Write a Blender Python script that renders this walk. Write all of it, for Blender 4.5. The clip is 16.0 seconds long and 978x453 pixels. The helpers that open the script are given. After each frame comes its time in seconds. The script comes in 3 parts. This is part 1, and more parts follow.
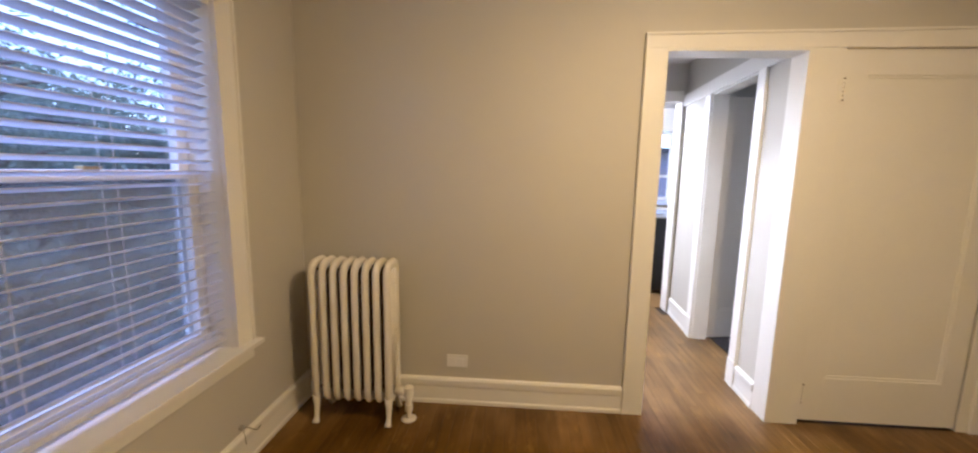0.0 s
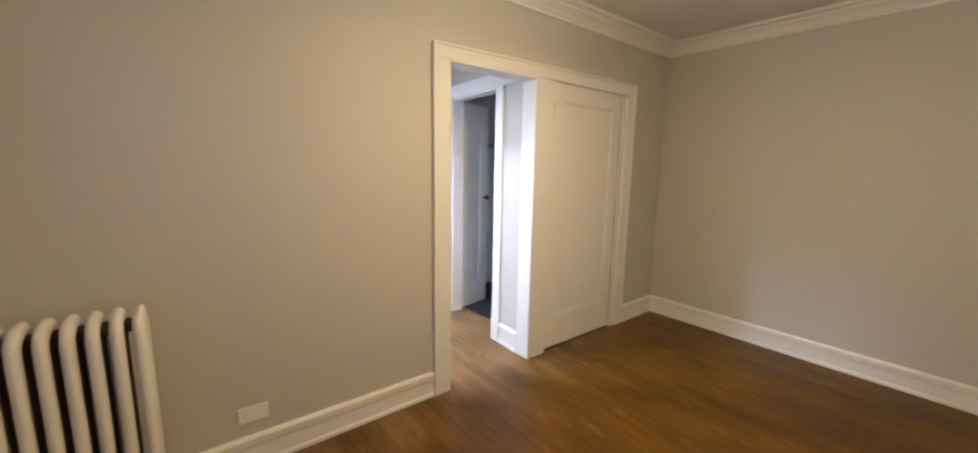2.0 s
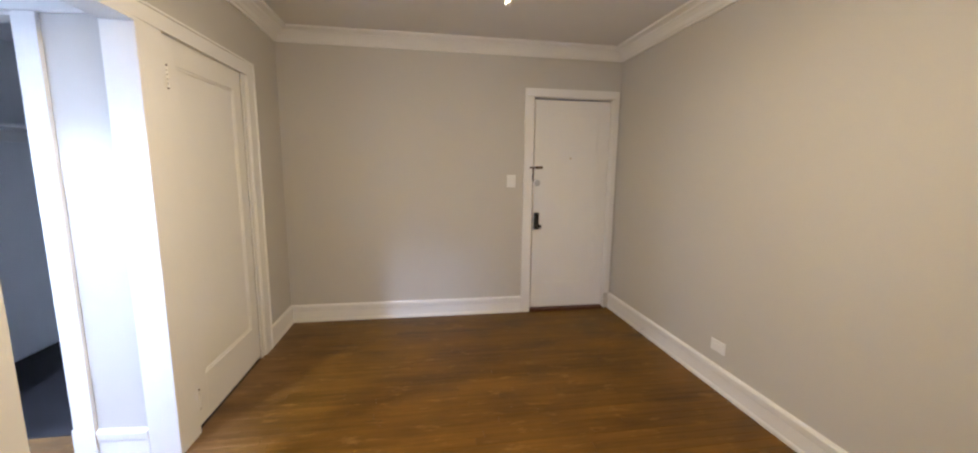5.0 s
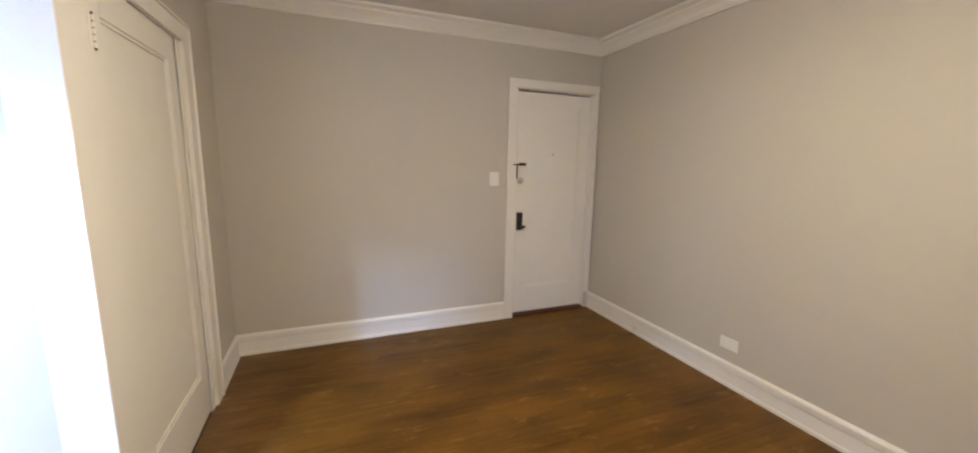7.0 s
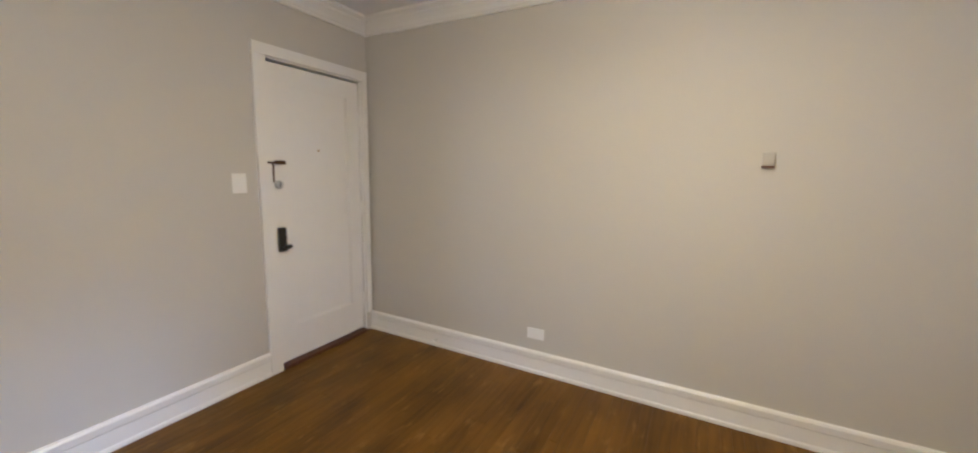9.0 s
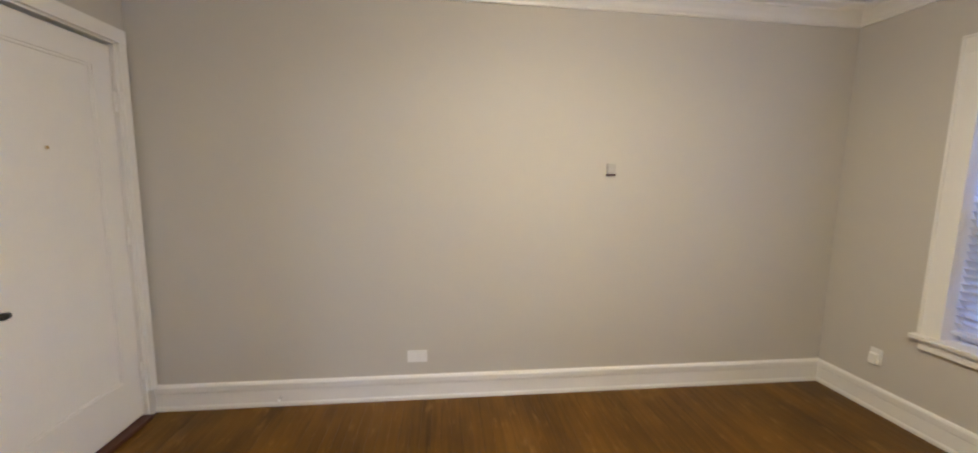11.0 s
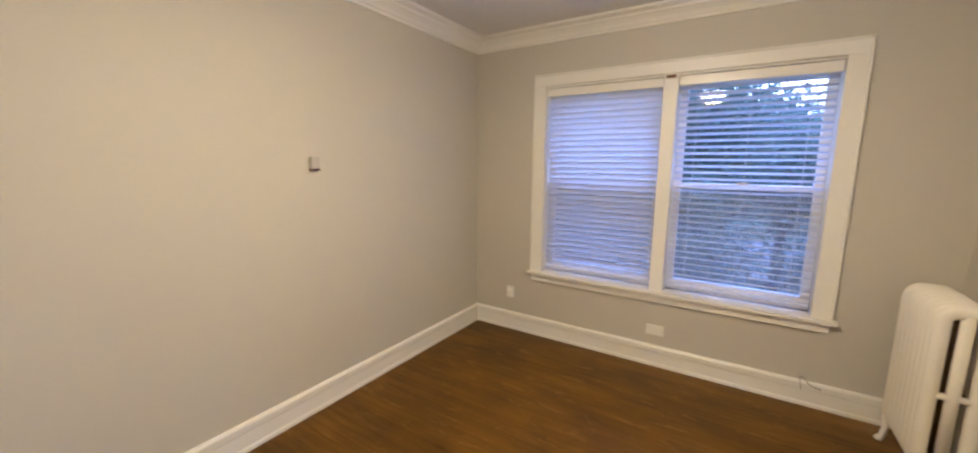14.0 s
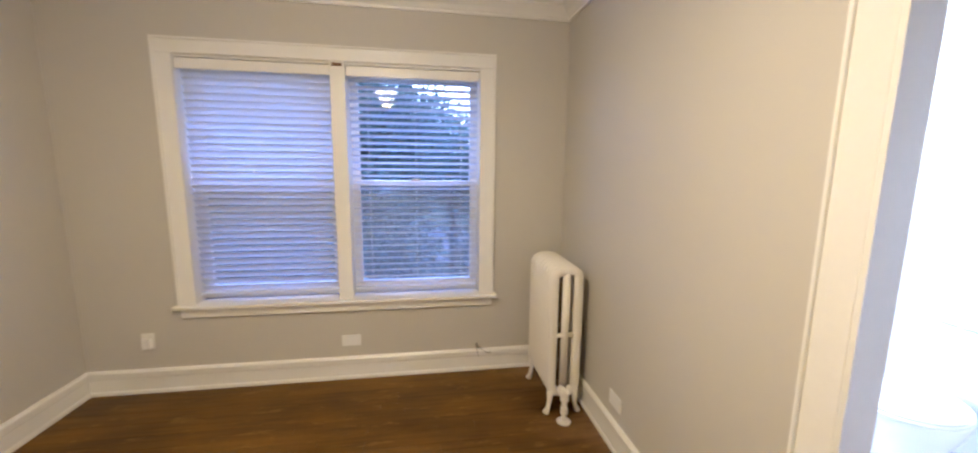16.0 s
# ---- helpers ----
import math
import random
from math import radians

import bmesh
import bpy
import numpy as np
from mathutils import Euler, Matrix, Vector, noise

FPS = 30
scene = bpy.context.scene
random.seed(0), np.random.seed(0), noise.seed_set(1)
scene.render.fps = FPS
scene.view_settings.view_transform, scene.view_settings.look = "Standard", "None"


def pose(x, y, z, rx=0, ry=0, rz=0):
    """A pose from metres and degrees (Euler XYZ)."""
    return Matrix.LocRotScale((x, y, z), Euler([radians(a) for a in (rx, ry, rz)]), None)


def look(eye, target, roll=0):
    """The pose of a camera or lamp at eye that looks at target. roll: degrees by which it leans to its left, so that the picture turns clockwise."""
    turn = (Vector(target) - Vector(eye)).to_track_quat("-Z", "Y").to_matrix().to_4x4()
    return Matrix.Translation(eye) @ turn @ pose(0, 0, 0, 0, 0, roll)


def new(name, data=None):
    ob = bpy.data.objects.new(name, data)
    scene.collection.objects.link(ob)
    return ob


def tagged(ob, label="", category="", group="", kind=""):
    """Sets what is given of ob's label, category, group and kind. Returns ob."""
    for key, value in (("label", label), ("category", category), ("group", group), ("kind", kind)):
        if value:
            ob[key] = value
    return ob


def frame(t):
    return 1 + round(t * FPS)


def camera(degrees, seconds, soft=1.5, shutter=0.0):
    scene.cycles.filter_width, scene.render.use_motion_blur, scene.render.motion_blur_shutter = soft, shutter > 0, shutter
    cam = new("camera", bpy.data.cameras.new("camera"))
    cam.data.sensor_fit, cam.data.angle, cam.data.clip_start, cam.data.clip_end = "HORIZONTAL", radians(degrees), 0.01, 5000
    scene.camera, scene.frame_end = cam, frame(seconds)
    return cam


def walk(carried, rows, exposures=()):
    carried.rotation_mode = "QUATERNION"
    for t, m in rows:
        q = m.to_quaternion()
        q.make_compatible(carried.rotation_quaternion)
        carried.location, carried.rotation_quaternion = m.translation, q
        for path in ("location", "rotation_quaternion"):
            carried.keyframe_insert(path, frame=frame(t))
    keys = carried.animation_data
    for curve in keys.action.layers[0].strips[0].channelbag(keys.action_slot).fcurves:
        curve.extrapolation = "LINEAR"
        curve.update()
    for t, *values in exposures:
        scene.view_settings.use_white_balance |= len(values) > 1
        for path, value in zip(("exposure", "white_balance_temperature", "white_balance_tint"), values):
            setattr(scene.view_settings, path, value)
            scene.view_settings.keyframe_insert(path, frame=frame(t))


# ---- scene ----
import itertools

cam = camera(102.1, 16.0, soft=2.1, shutter=0.3)
PATH = [
    (0, (-3.135, -2.188, 1.377), (-3.276, -0.212, 1.1), 1.0),
    (0.5, (-3.308, -2.086, 1.382), (-3.068, -0.12, 1.103), 1.0),
    (1, (-3.413, -2.012, 1.389), (-2.827, -0.121, 1.102), 0.8),
    (1.5, (-3.522, -2.032, 1.428), (-2.615, -0.275, 1.125), 0.8),
    (2, (-3.661, -1.991, 1.426), (-2.434, -0.442, 1.117), 1.0),
    (2.5, (-3.742, -1.884, 1.391), (-2.243, -0.592, 1.104), 0.9),
    (3, (-3.781, -1.717, 1.401), (-2.049, -0.763, 1.102), 1.0),
    (3.5, (-3.837, -1.589, 1.389), (-1.96, -0.961, 1.098), 0.9),
    (4, (-3.791, -1.447, 1.384), (-1.83, -1.185, 1.09), 1.1),
    (4.5, (-3.738, -1.331, 1.393), (-1.761, -1.424, 1.105), 0.9),
    (7, (-3.194, -0.677, 1.433), (-1.364, -1.418, 1.112), 1.0),
    (7.5, (-3.011, -0.64, 1.419), (-1.293, -1.615, 1.11), 1.0),
    (8, (-2.807, -0.637, 1.401), (-1.296, -1.912, 1.099), 1.2),
    (8.5, (-2.617, -0.663, 1.401), (-1.364, -2.194, 1.106), 1.1),
    (9, (-2.455, -0.62, 1.409), (-1.521, -2.364, 1.117), 1.1),
    (11.5, (-1.538, -0.68, 1.418), (-2.018, -2.606, 1.171), 0.5),
    (12, (-1.435, -0.789, 1.469), (-2.175, -2.626, 1.187), 0.2),
    (12.5, (-1.335, -0.953, 1.511), (-2.393, -2.619, 1.185), 0.8),
    (13, (-1.307, -1.029, 1.48), (-2.608, -2.517, 1.175), 0.5),
    (13.5, (-1.286, -1.039, 1.492), (-2.788, -2.319, 1.169), 0.6),
    (14, (-1.373, -1.02, 1.486), (-3.037, -2.084, 1.17), 0.5),
    (14.5, (-1.501, -0.935, 1.503), (-3.313, -1.72, 1.183), 0.6),
    (15, (-1.568, -0.914, 1.497), (-3.493, -1.346, 1.172), 0.6),
    (15.5, (-1.650, -0.953, 1.438), (-3.628, -1.013, 1.154), 0.6),
    (16, (-1.701, -0.969, 1.466), (-3.651, -0.649, 1.164), 0.7),
]
walk(cam, [(t, look(eye, target, roll)) for t, eye, target, roll in PATH],
     [(0, -0.15, 5120, 38), (1, -0.16, 5450, 39), (2, -0.19, 4880, 36), (2.5, -0.17, 4850, 36), (3.5, 0.04, 4520, 36), (7, 0.16, 4430, 35), (9, 0.2, 4280, 34), (12.5, 0.27, 4430, 35), (13.5, 0.24, 4600, 36), (14.5, 0.34, 4550, 36), (16, 0.36, 4480, 36)])

# ---- light ----
world = bpy.data.worlds.new("dusk_sky")
scene.world = world
world.use_nodes = True
wn = world.node_tree.nodes
sky = wn.new("ShaderNodeTexSky")
sky.sky_type = "NISHITA"
sky.sun_disc = False
sky.sun_elevation = radians(22)
sky.ozone_density, sky.dust_density = 3.0, 0.4
sky.sun_rotation = radians(270)
world.node_tree.links.new(sky.outputs[0], wn["Background"].inputs[0])
wn["Background"].inputs[1].default_value = 0.62


def lamp(name, kind, power, colour, m, **settings):
    data = bpy.data.lights.new(name, kind)
    data.energy, data.color = power, colour
    for key, value in settings.items():
        setattr(data, key, value)
    ob = new(name, data)
    ob.matrix_world = m
    return ob


LAMP_X, LAMP_Y = -2.34, -1.40
lamp("veiled_sun", "SUN", 17.0, (0.62, 0.74, 1.0), look((0, 0, 0), (0.05, 0.0, -1.0)), angle=radians(70))
lamp("room_lamp_light", "POINT", 30, (1, 0.675, 0.14), pose(LAMP_X, LAMP_Y, 2.20), shadow_soft_size=0.07)
lamp("room_lamp_bowl_light", "AREA", 22, (1, 0.675, 0.14), pose(LAMP_X, LAMP_Y, 2.215), shape="DISK", size=0.22)
lamp("bathroom_lamp_light", "POINT", 150, (0.95, 1, 0.80), pose(-3.30, 0.76, 2.375), shadow_soft_size=0.09)
lamp("kitchen_lamp_light", "POINT", 210, (0.95, 1, 0.80), pose(-2.55, 2.6, 2.20), shadow_soft_size=0.30)


# ---- materials ----
def material(name, colour, rough=0.5, metal=0.0, spots=0.0, spot_scale=3.0, grain=0.0, grain_scale=60.0, bump=0.0, spec=0.5):
    """A surface with slow stains (spots) and fine grain, in world-size coordinates."""
    m = bpy.data.materials.new(name)
    m.use_nodes = True
    n, l = m.node_tree.nodes, m.node_tree.links
    b = n["Principled BSDF"]
    b.inputs["Roughness"].default_value, b.inputs["Metallic"].default_value = rough, metal
    b.inputs["Specular IOR Level"].default_value = spec
    b.inputs["Base Color"].default_value = (*colour, 1)
    if spots or grain or bump:
        co = n.new("ShaderNodeTexCoord")
        big, fine = n.new("ShaderNodeTexNoise"), n.new("ShaderNodeTexNoise")
        big.inputs["Scale"].default_value, fine.inputs["Scale"].default_value = spot_scale, grain_scale
        big.inputs["Detail"].default_value, fine.inputs["Detail"].default_value = 4, 5
        for t in (big, fine):
            l.new(co.outputs["Object"], t.inputs["Vector"])
        add = n.new("ShaderNodeMath")
        add.operation = "MULTIPLY_ADD"
        add.inputs[1].default_value = spots * 2
        sub = n.new("ShaderNodeMath")
        sub.operation = "MULTIPLY_ADD"
        sub.inputs[1].default_value = grain * 2
        l.new(big.outputs[0], add.inputs[0])
        add.inputs[2].default_value = 1 - spots - grain
        l.new(fine.outputs[0], sub.inputs[0])
        l.new(add.outputs[0], sub.inputs[2])
        mul = n.new("ShaderNodeVectorMath")
        mul.operation = "SCALE"
        mul.inputs[0].default_value = colour
        l.new(sub.outputs[0], mul.inputs["Scale"])
        l.new(mul.outputs[0], b.inputs["Base Color"])
        rr = n.new("ShaderNodeMath")
        rr.operation = "MULTIPLY_ADD"
        rr.inputs[1].default_value, rr.inputs[2].default_value = 0.16, rough - 0.08
        l.new(big.outputs[0], rr.inputs[0])
        l.new(rr.outputs[0], b.inputs["Roughness"])
        if bump:
            bp = n.new("ShaderNodeBump")
            bp.inputs["Strength"].default_value, bp.inputs["Distance"].default_value = bump, 0.002
            l.new(fine.outputs[0], bp.inputs["Height"])
            l.new(bp.outputs[0], b.inputs["Normal"])
    return m


def wood_floor(dark, light, hall_lit_dark, hall_lit_light):
    """Stained oak; the light on the hall floor is painted in as a paler tone, which fades out just inside the room."""
    m = bpy.data.materials.new("stained_oak")
    m.use_nodes = True
    n, l = m.node_tree.nodes, m.node_tree.links
    b = n["Principled BSDF"]
    co, info = n.new("ShaderNodeTexCoord"), n.new("ShaderNodeObjectInfo")
    geo = n.new("ShaderNodeNewGeometry")
    off = n.new("ShaderNodeMath")
    off.operation = "ADD"
    l.new(info.outputs["Random"], off.inputs[0])
    l.new(geo.outputs["Random Per Island"], off.inputs[1])
    mp = n.new("ShaderNodeMapping")
    mp.inputs["Scale"].default_value = (34, 1.8, 20)
    shift = n.new("ShaderNodeCombineXYZ")
    k = n.new("ShaderNodeMath")
    k.operation = "MULTIPLY"
    k.inputs[1].default_value = 37.0
    l.new(off.outputs[0], k.inputs[0])
    l.new(k.outputs[0], shift.inputs[0])
    l.new(k.outputs[0], shift.inputs[1])
    l.new(shift.outputs[0], mp.inputs["Location"])
    l.new(co.outputs["Object"], mp.inputs["Vector"])
    grain = n.new("ShaderNodeTexNoise")
    grain.inputs["Scale"].default_value, grain.inputs["Detail"].default_value = 1.0, 6
    grain.inputs["Distortion"].default_value = 0.6
    l.new(mp.outputs[0], grain.inputs["Vector"])
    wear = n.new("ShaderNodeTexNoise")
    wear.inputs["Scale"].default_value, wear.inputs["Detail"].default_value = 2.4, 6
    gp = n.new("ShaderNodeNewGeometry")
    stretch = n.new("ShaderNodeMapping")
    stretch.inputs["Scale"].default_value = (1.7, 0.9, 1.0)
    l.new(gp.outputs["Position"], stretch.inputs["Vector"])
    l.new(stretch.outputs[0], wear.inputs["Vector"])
    ramp = n.new("ShaderNodeValToRGB")
    ramp.color_ramp.elements[0].position, ramp.color_ramp.elements[0].color = 0.24, (*dark, 1)
    ramp.color_ramp.elements[1].position, ramp.color_ramp.elements[1].color = 0.80, (*light, 1)
    mix = n.new("ShaderNodeMath")
    mix.operation = "MULTIPLY_ADD"
    mix.inputs[1].default_value = 0.05
    l.new(off.outputs[0], mix.inputs[0])
    fr = n.new("ShaderNodeMath")
    fr.operation = "FRACT"
    l.new(off.outputs[0], fr.inputs[0])
    l.new(fr.outputs[0], mix.inputs[0])
    s = n.new("ShaderNodeMath")
    s.operation = "MULTIPLY_ADD"
    s.inputs[1].default_value, s.inputs[2].default_value = 0.24, 0.06
    l.new(grain.outputs[0], s.inputs[0])
    l.new(s.outputs[0], mix.inputs[2])
    w2 = n.new("ShaderNodeMath")
    w2.operation = "MULTIPLY_ADD"
    w2.inputs[1].default_value = 0.42
    l.new(wear.outputs[0], w2.inputs[0])
    l.new(mix.outputs[0], w2.inputs[2])
    l.new(w2.outputs[0], ramp.inputs[0])
    # second ramp: paler tones with the hall's light in the colour, blended in by Y
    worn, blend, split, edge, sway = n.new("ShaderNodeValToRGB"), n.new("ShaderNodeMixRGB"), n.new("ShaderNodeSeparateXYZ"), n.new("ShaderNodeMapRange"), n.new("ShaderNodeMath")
    worn.color_ramp.elements[0].position, worn.color_ramp.elements[0].color = 0.28, (*hall_lit_dark, 1)
    worn.color_ramp.elements[1].position, worn.color_ramp.elements[1].color = 0.72, (*hall_lit_light, 1)
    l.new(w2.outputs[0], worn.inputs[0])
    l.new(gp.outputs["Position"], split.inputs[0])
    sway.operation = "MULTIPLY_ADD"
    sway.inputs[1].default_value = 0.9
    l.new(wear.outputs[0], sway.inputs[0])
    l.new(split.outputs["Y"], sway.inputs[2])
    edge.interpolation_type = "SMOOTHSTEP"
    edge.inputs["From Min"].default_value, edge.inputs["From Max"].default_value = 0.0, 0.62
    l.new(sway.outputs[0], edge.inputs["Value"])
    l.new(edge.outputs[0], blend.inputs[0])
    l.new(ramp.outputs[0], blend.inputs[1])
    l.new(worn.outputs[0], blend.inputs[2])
    scratch, stretch2, mask, scuffed = n.new("ShaderNodeTexNoise"), n.new("ShaderNodeMapping"), n.new("ShaderNodeMapRange"), n.new("ShaderNodeMixRGB")
    stretch2.inputs["Scale"].default_value = (16, 4.5, 1)
    l.new(gp.outputs["Position"], stretch2.inputs["Vector"])
    l.new(stretch2.outputs[0], scratch.inputs["Vector"])
    scratch.inputs["Scale"].default_value, scratch.inputs["Detail"].default_value, scratch.inputs["Roughness"].default_value = 1.0, 8, 0.72
    mask.inputs["From Min"].default_value, mask.inputs["From Max"].default_value = 0.56, 0.74
    mask.inputs["To Min"].default_value, mask.inputs["To Max"].default_value = 0.0, 0.42
    l.new(scratch.outputs[0], mask.inputs["Value"])
    scuffed.inputs[2].default_value = (0.46, 0.27, 0.05, 1)
    l.new(mask.outputs[0], scuffed.inputs[0])
    l.new(blend.outputs[0], scuffed.inputs[1])
    l.new(scuffed.outputs[0], b.inputs["Base Color"])
    r = n.new("ShaderNodeMath")
    r.operation = "MULTIPLY_ADD"
    r.inputs[1].default_value, r.inputs[2].default_value = 0.30, 0.20
    l.new(wear.outputs[0], r.inputs[0])
    l.new(r.outputs[0], b.inputs["Roughness"])
    bp = n.new("ShaderNodeBump")
    bp.inputs["Strength"].default_value, bp.inputs["Distance"].default_value = 0.25, 0.001
    l.new(grain.outputs[0], bp.inputs["Height"])
    l.new(bp.outputs[0], b.inputs["Normal"])
    b.inputs["Specular IOR Level"].default_value = 0.16
    return m


M_WALL = material("greige_wall_paint", (0.550, 0.521, 0.460), 0.62, spots=0.03, spot_scale=1.3, grain=0.02, grain_scale=160, bump=0.15)
M_TRIM = material("white_gloss_paint", (0.80, 0.782, 0.738), 0.34, spots=0.03, spot_scale=5, grain=0.02, grain_scale=70, bump=0.12)
M_CEIL = material("ceiling_paint", (0.72, 0.70, 0.67), 0.7, spots=0.03, spot_scale=2, grain=0.02, grain_scale=120, bump=0.1)
M_RAD = material("old_cream_radiator_paint", (0.74, 0.70, 0.62), 0.42, spots=0.05, spot_scale=14, grain=0.03, grain_scale=90, bump=0.35)
# the last two tones are the oak with the hall's light painted in
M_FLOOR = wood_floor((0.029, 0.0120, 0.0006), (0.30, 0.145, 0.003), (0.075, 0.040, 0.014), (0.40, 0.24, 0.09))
M_GAP = material("dark_joint", (0.012, 0.007, 0.004), 0.8, spots=0.2, spot_scale=9)
M_PLASTIC = material("white_plastic", (0.82, 0.81, 0.78), 0.35, spots=0.01, spot_scale=30)
M_BEIGE = material("beige_plastic", (0.46, 0.44, 0.40), 0.5, spots=0.02, spot_scale=40)
# brown iron for the radiator's inside, with the shade of its gaps in the colour
M_RUST_SHADE = material("dark_rusty_iron_gap_shade", (0.095, 0.055, 0.024), 0.9, spots=0.2, spot_scale=20, grain=0.2, grain_scale=120, bump=0.4)
M_SLOT = material("dark_slot", (0.03, 0.03, 0.03), 0.6)
M_BLACK = material("black_lock_plastic", (0.012, 0.012, 0.013), 0.35, grain=0.1, grain_scale=300)
M_BRASS = material("worn_brass", (0.50, 0.36, 0.16), 0.35, metal=1.0, spots=0.15, spot_scale=60)
M_BRONZE = material("dark_bronze", (0.10, 0.055, 0.03), 0.45, metal=0.8, spots=0.2, spot_scale=60)
M_THRESH = material("dark_red_brown_wood", (0.075, 0.026, 0.012), 0.5, spots=0.2, spot_scale=12, grain=0.2, grain_scale=90, bump=0.3)
M_STEEL = material("brushed_steel", (0.55, 0.54, 0.52), 0.3, metal=1.0, spots=0.1, spot_scale=60)
M_CARPET = material("dark_grey_carpet", (0.022, 0.020, 0.022), 0.95, spots=0.15, spot_scale=6, grain=0.3, grain_scale=260, bump=1.0)
M_PORCELAIN = material("white_porcelain", (0.84, 0.84, 0.83), 0.12)
M_BATHWALL = material("white_bathroom_paint", (0.78, 0.78, 0.76), 0.45, spots=0.02, spot_scale=3)
M_TILE = material("white_floor_tile", (0.62, 0.62, 0.60), 0.3, spots=0.05, spot_scale=20)
M_CABLE = material("brown_cable", (0.05, 0.032, 0.018), 0.5)
M_BARK = material("bark", (0.06, 0.045, 0.035), 0.9, spots=0.2, spot_scale=8, grain=0.2, grain_scale=40, bump=1.0)
M_GRASS = material("lawn", (0.06, 0.085, 0.04), 0.95, spots=0.25, spot_scale=1.0, grain=0.25, grain_scale=30, bump=1.0)
M_ASPHALT = material("asphalt", (0.09, 0.09, 0.095), 0.8, spots=0.1, spot_scale=1, grain=0.2, grain_scale=50, bump=0.4)
M_GREYBRICK = material("grey_brick", (0.26, 0.23, 0.24), 0.85, spots=0.1, spot_scale=2, grain=0.15, grain_scale=30, bump=0.5)
M_PAVE = material("concrete_path", (0.30, 0.29, 0.27), 0.85, spots=0.1, spot_scale=2, grain=0.1, grain_scale=60, bump=0.4)


def slat_material():
    m = bpy.data.materials.new("white_vinyl_slat")
    m.use_nodes = True
    n, l = m.node_tree.nodes, m.node_tree.links
    b = n["Principled BSDF"]
    b.inputs["Base Color"].default_value, b.inputs["Roughness"].default_value = (0.80, 0.80, 0.80, 1), 0.4
    tr, mx = n.new("ShaderNodeBsdfTranslucent"), n.new("ShaderNodeMixShader")
    tr.inputs[0].default_value = (0.80, 0.82, 0.86, 1)
    mx.inputs[0].default_value = 0.45
    l.new(b.outputs[0], mx.inputs[1])
    l.new(tr.outputs[0], mx.inputs[2])
    l.new(mx.outputs[0], n["Material Output"].inputs[0])
    return m


def glass_material():
    m = bpy.data.materials.new("window_glass")
    m.use_nodes = True
    n, l = m.node_tree.nodes, m.node_tree.links
    tr, gl, mx = n.new("ShaderNodeBsdfTransparent"), n.new("ShaderNodeBsdfGlossy"), n.new("ShaderNodeMixShader")
    tr.inputs[0].default_value = (0.96, 0.97, 0.97, 1)
    gl.inputs["Roughness"].default_value = 0.0
    lw, pw, ma = n.new("ShaderNodeLayerWeight"), n.new("ShaderNodeMath"), n.new("ShaderNodeMath")
    lw.inputs[0].default_value = 0.5
    pw.operation, ma.operation = "POWER", "MULTIPLY_ADD"
    pw.inputs[1].default_value = 5
    ma.inputs[1].default_value, ma.inputs[2].default_value = 0.95, 0.045
    l.new(lw.outputs["Facing"], pw.inputs[0])
    l.new(pw.outputs[0], ma.inputs[0])
    l.new(ma.outputs[0], mx.inputs[0])
    l.new(tr.outputs[0], mx.inputs[1])
    l.new(gl.outputs[0], mx.inputs[2])
    l.new(mx.outputs[0], n["Material Output"].inputs[0])
    return m


def screen_material():
    m = bpy.data.materials.new("grey_insect_screen")
    m.use_nodes = True
    n, l = m.node_tree.nodes, m.node_tree.links
    b = n["Principled BSDF"]
    b.inputs["Base Color"].default_value, b.inputs["Roughness"].default_value = (0.38, 0.38, 0.40, 1), 0.7
    tr, mx = n.new("ShaderNodeBsdfTransparent"), n.new("ShaderNodeMixShader")
    mx.inputs[0].default_value = 0.32
    l.new(tr.outputs[0], mx.inputs[1])
    l.new(b.outputs[0], mx.inputs[2])
    l.new(mx.outputs[0], n["Material Output"].inputs[0])
    return m


def glow_material(name, colour, strength):
    m = bpy.data.materials.new(name)
    m.use_nodes = True
    b = m.node_tree.nodes["Principled BSDF"]
    b.inputs["Base Color"].default_value = (0.85, 0.83, 0.8, 1)
    b.inputs["Emission Color"].default_value = (*colour, 1)
    b.inputs["Emission Strength"].default_value = strength
    return m


def leaf_material():
    m = bpy.data.materials.new("dusky_leaves")
    m.use_nodes = True
    n, l = m.node_tree.nodes, m.node_tree.links
    b = n["Principled BSDF"]
    geo, ramp = n.new("ShaderNodeNewGeometry"), n.new("ShaderNodeValToRGB")
    ramp.color_ramp.elements[0].color = (0.06, 0.09, 0.06, 1)
    ramp.color_ramp.elements[1].color = (0.20, 0.25, 0.19, 1)
    l.new(geo.outputs["Random Per Island"], ramp.inputs[0])
    l.new(ramp.outputs[0], b.inputs["Base Color"])
    b.inputs["Roughness"].default_value = 0.6
    tr, mx = n.new("ShaderNodeBsdfTranslucent"), n.new("ShaderNodeMixShader")
    l.new(ramp.outputs[0], tr.inputs[0])
    mx.inputs[0].default_value = 0.55
    l.new(b.outputs[0], mx.inputs[1])
    l.new(tr.outputs[0], mx.inputs[2])
    l.new(mx.outputs[0], n["Material Output"].inputs[0])
    return m


M_SLAT, M_GLASS, M_LEAF, M_SCREEN = slat_material(), glass_material(), leaf_material(), screen_material()
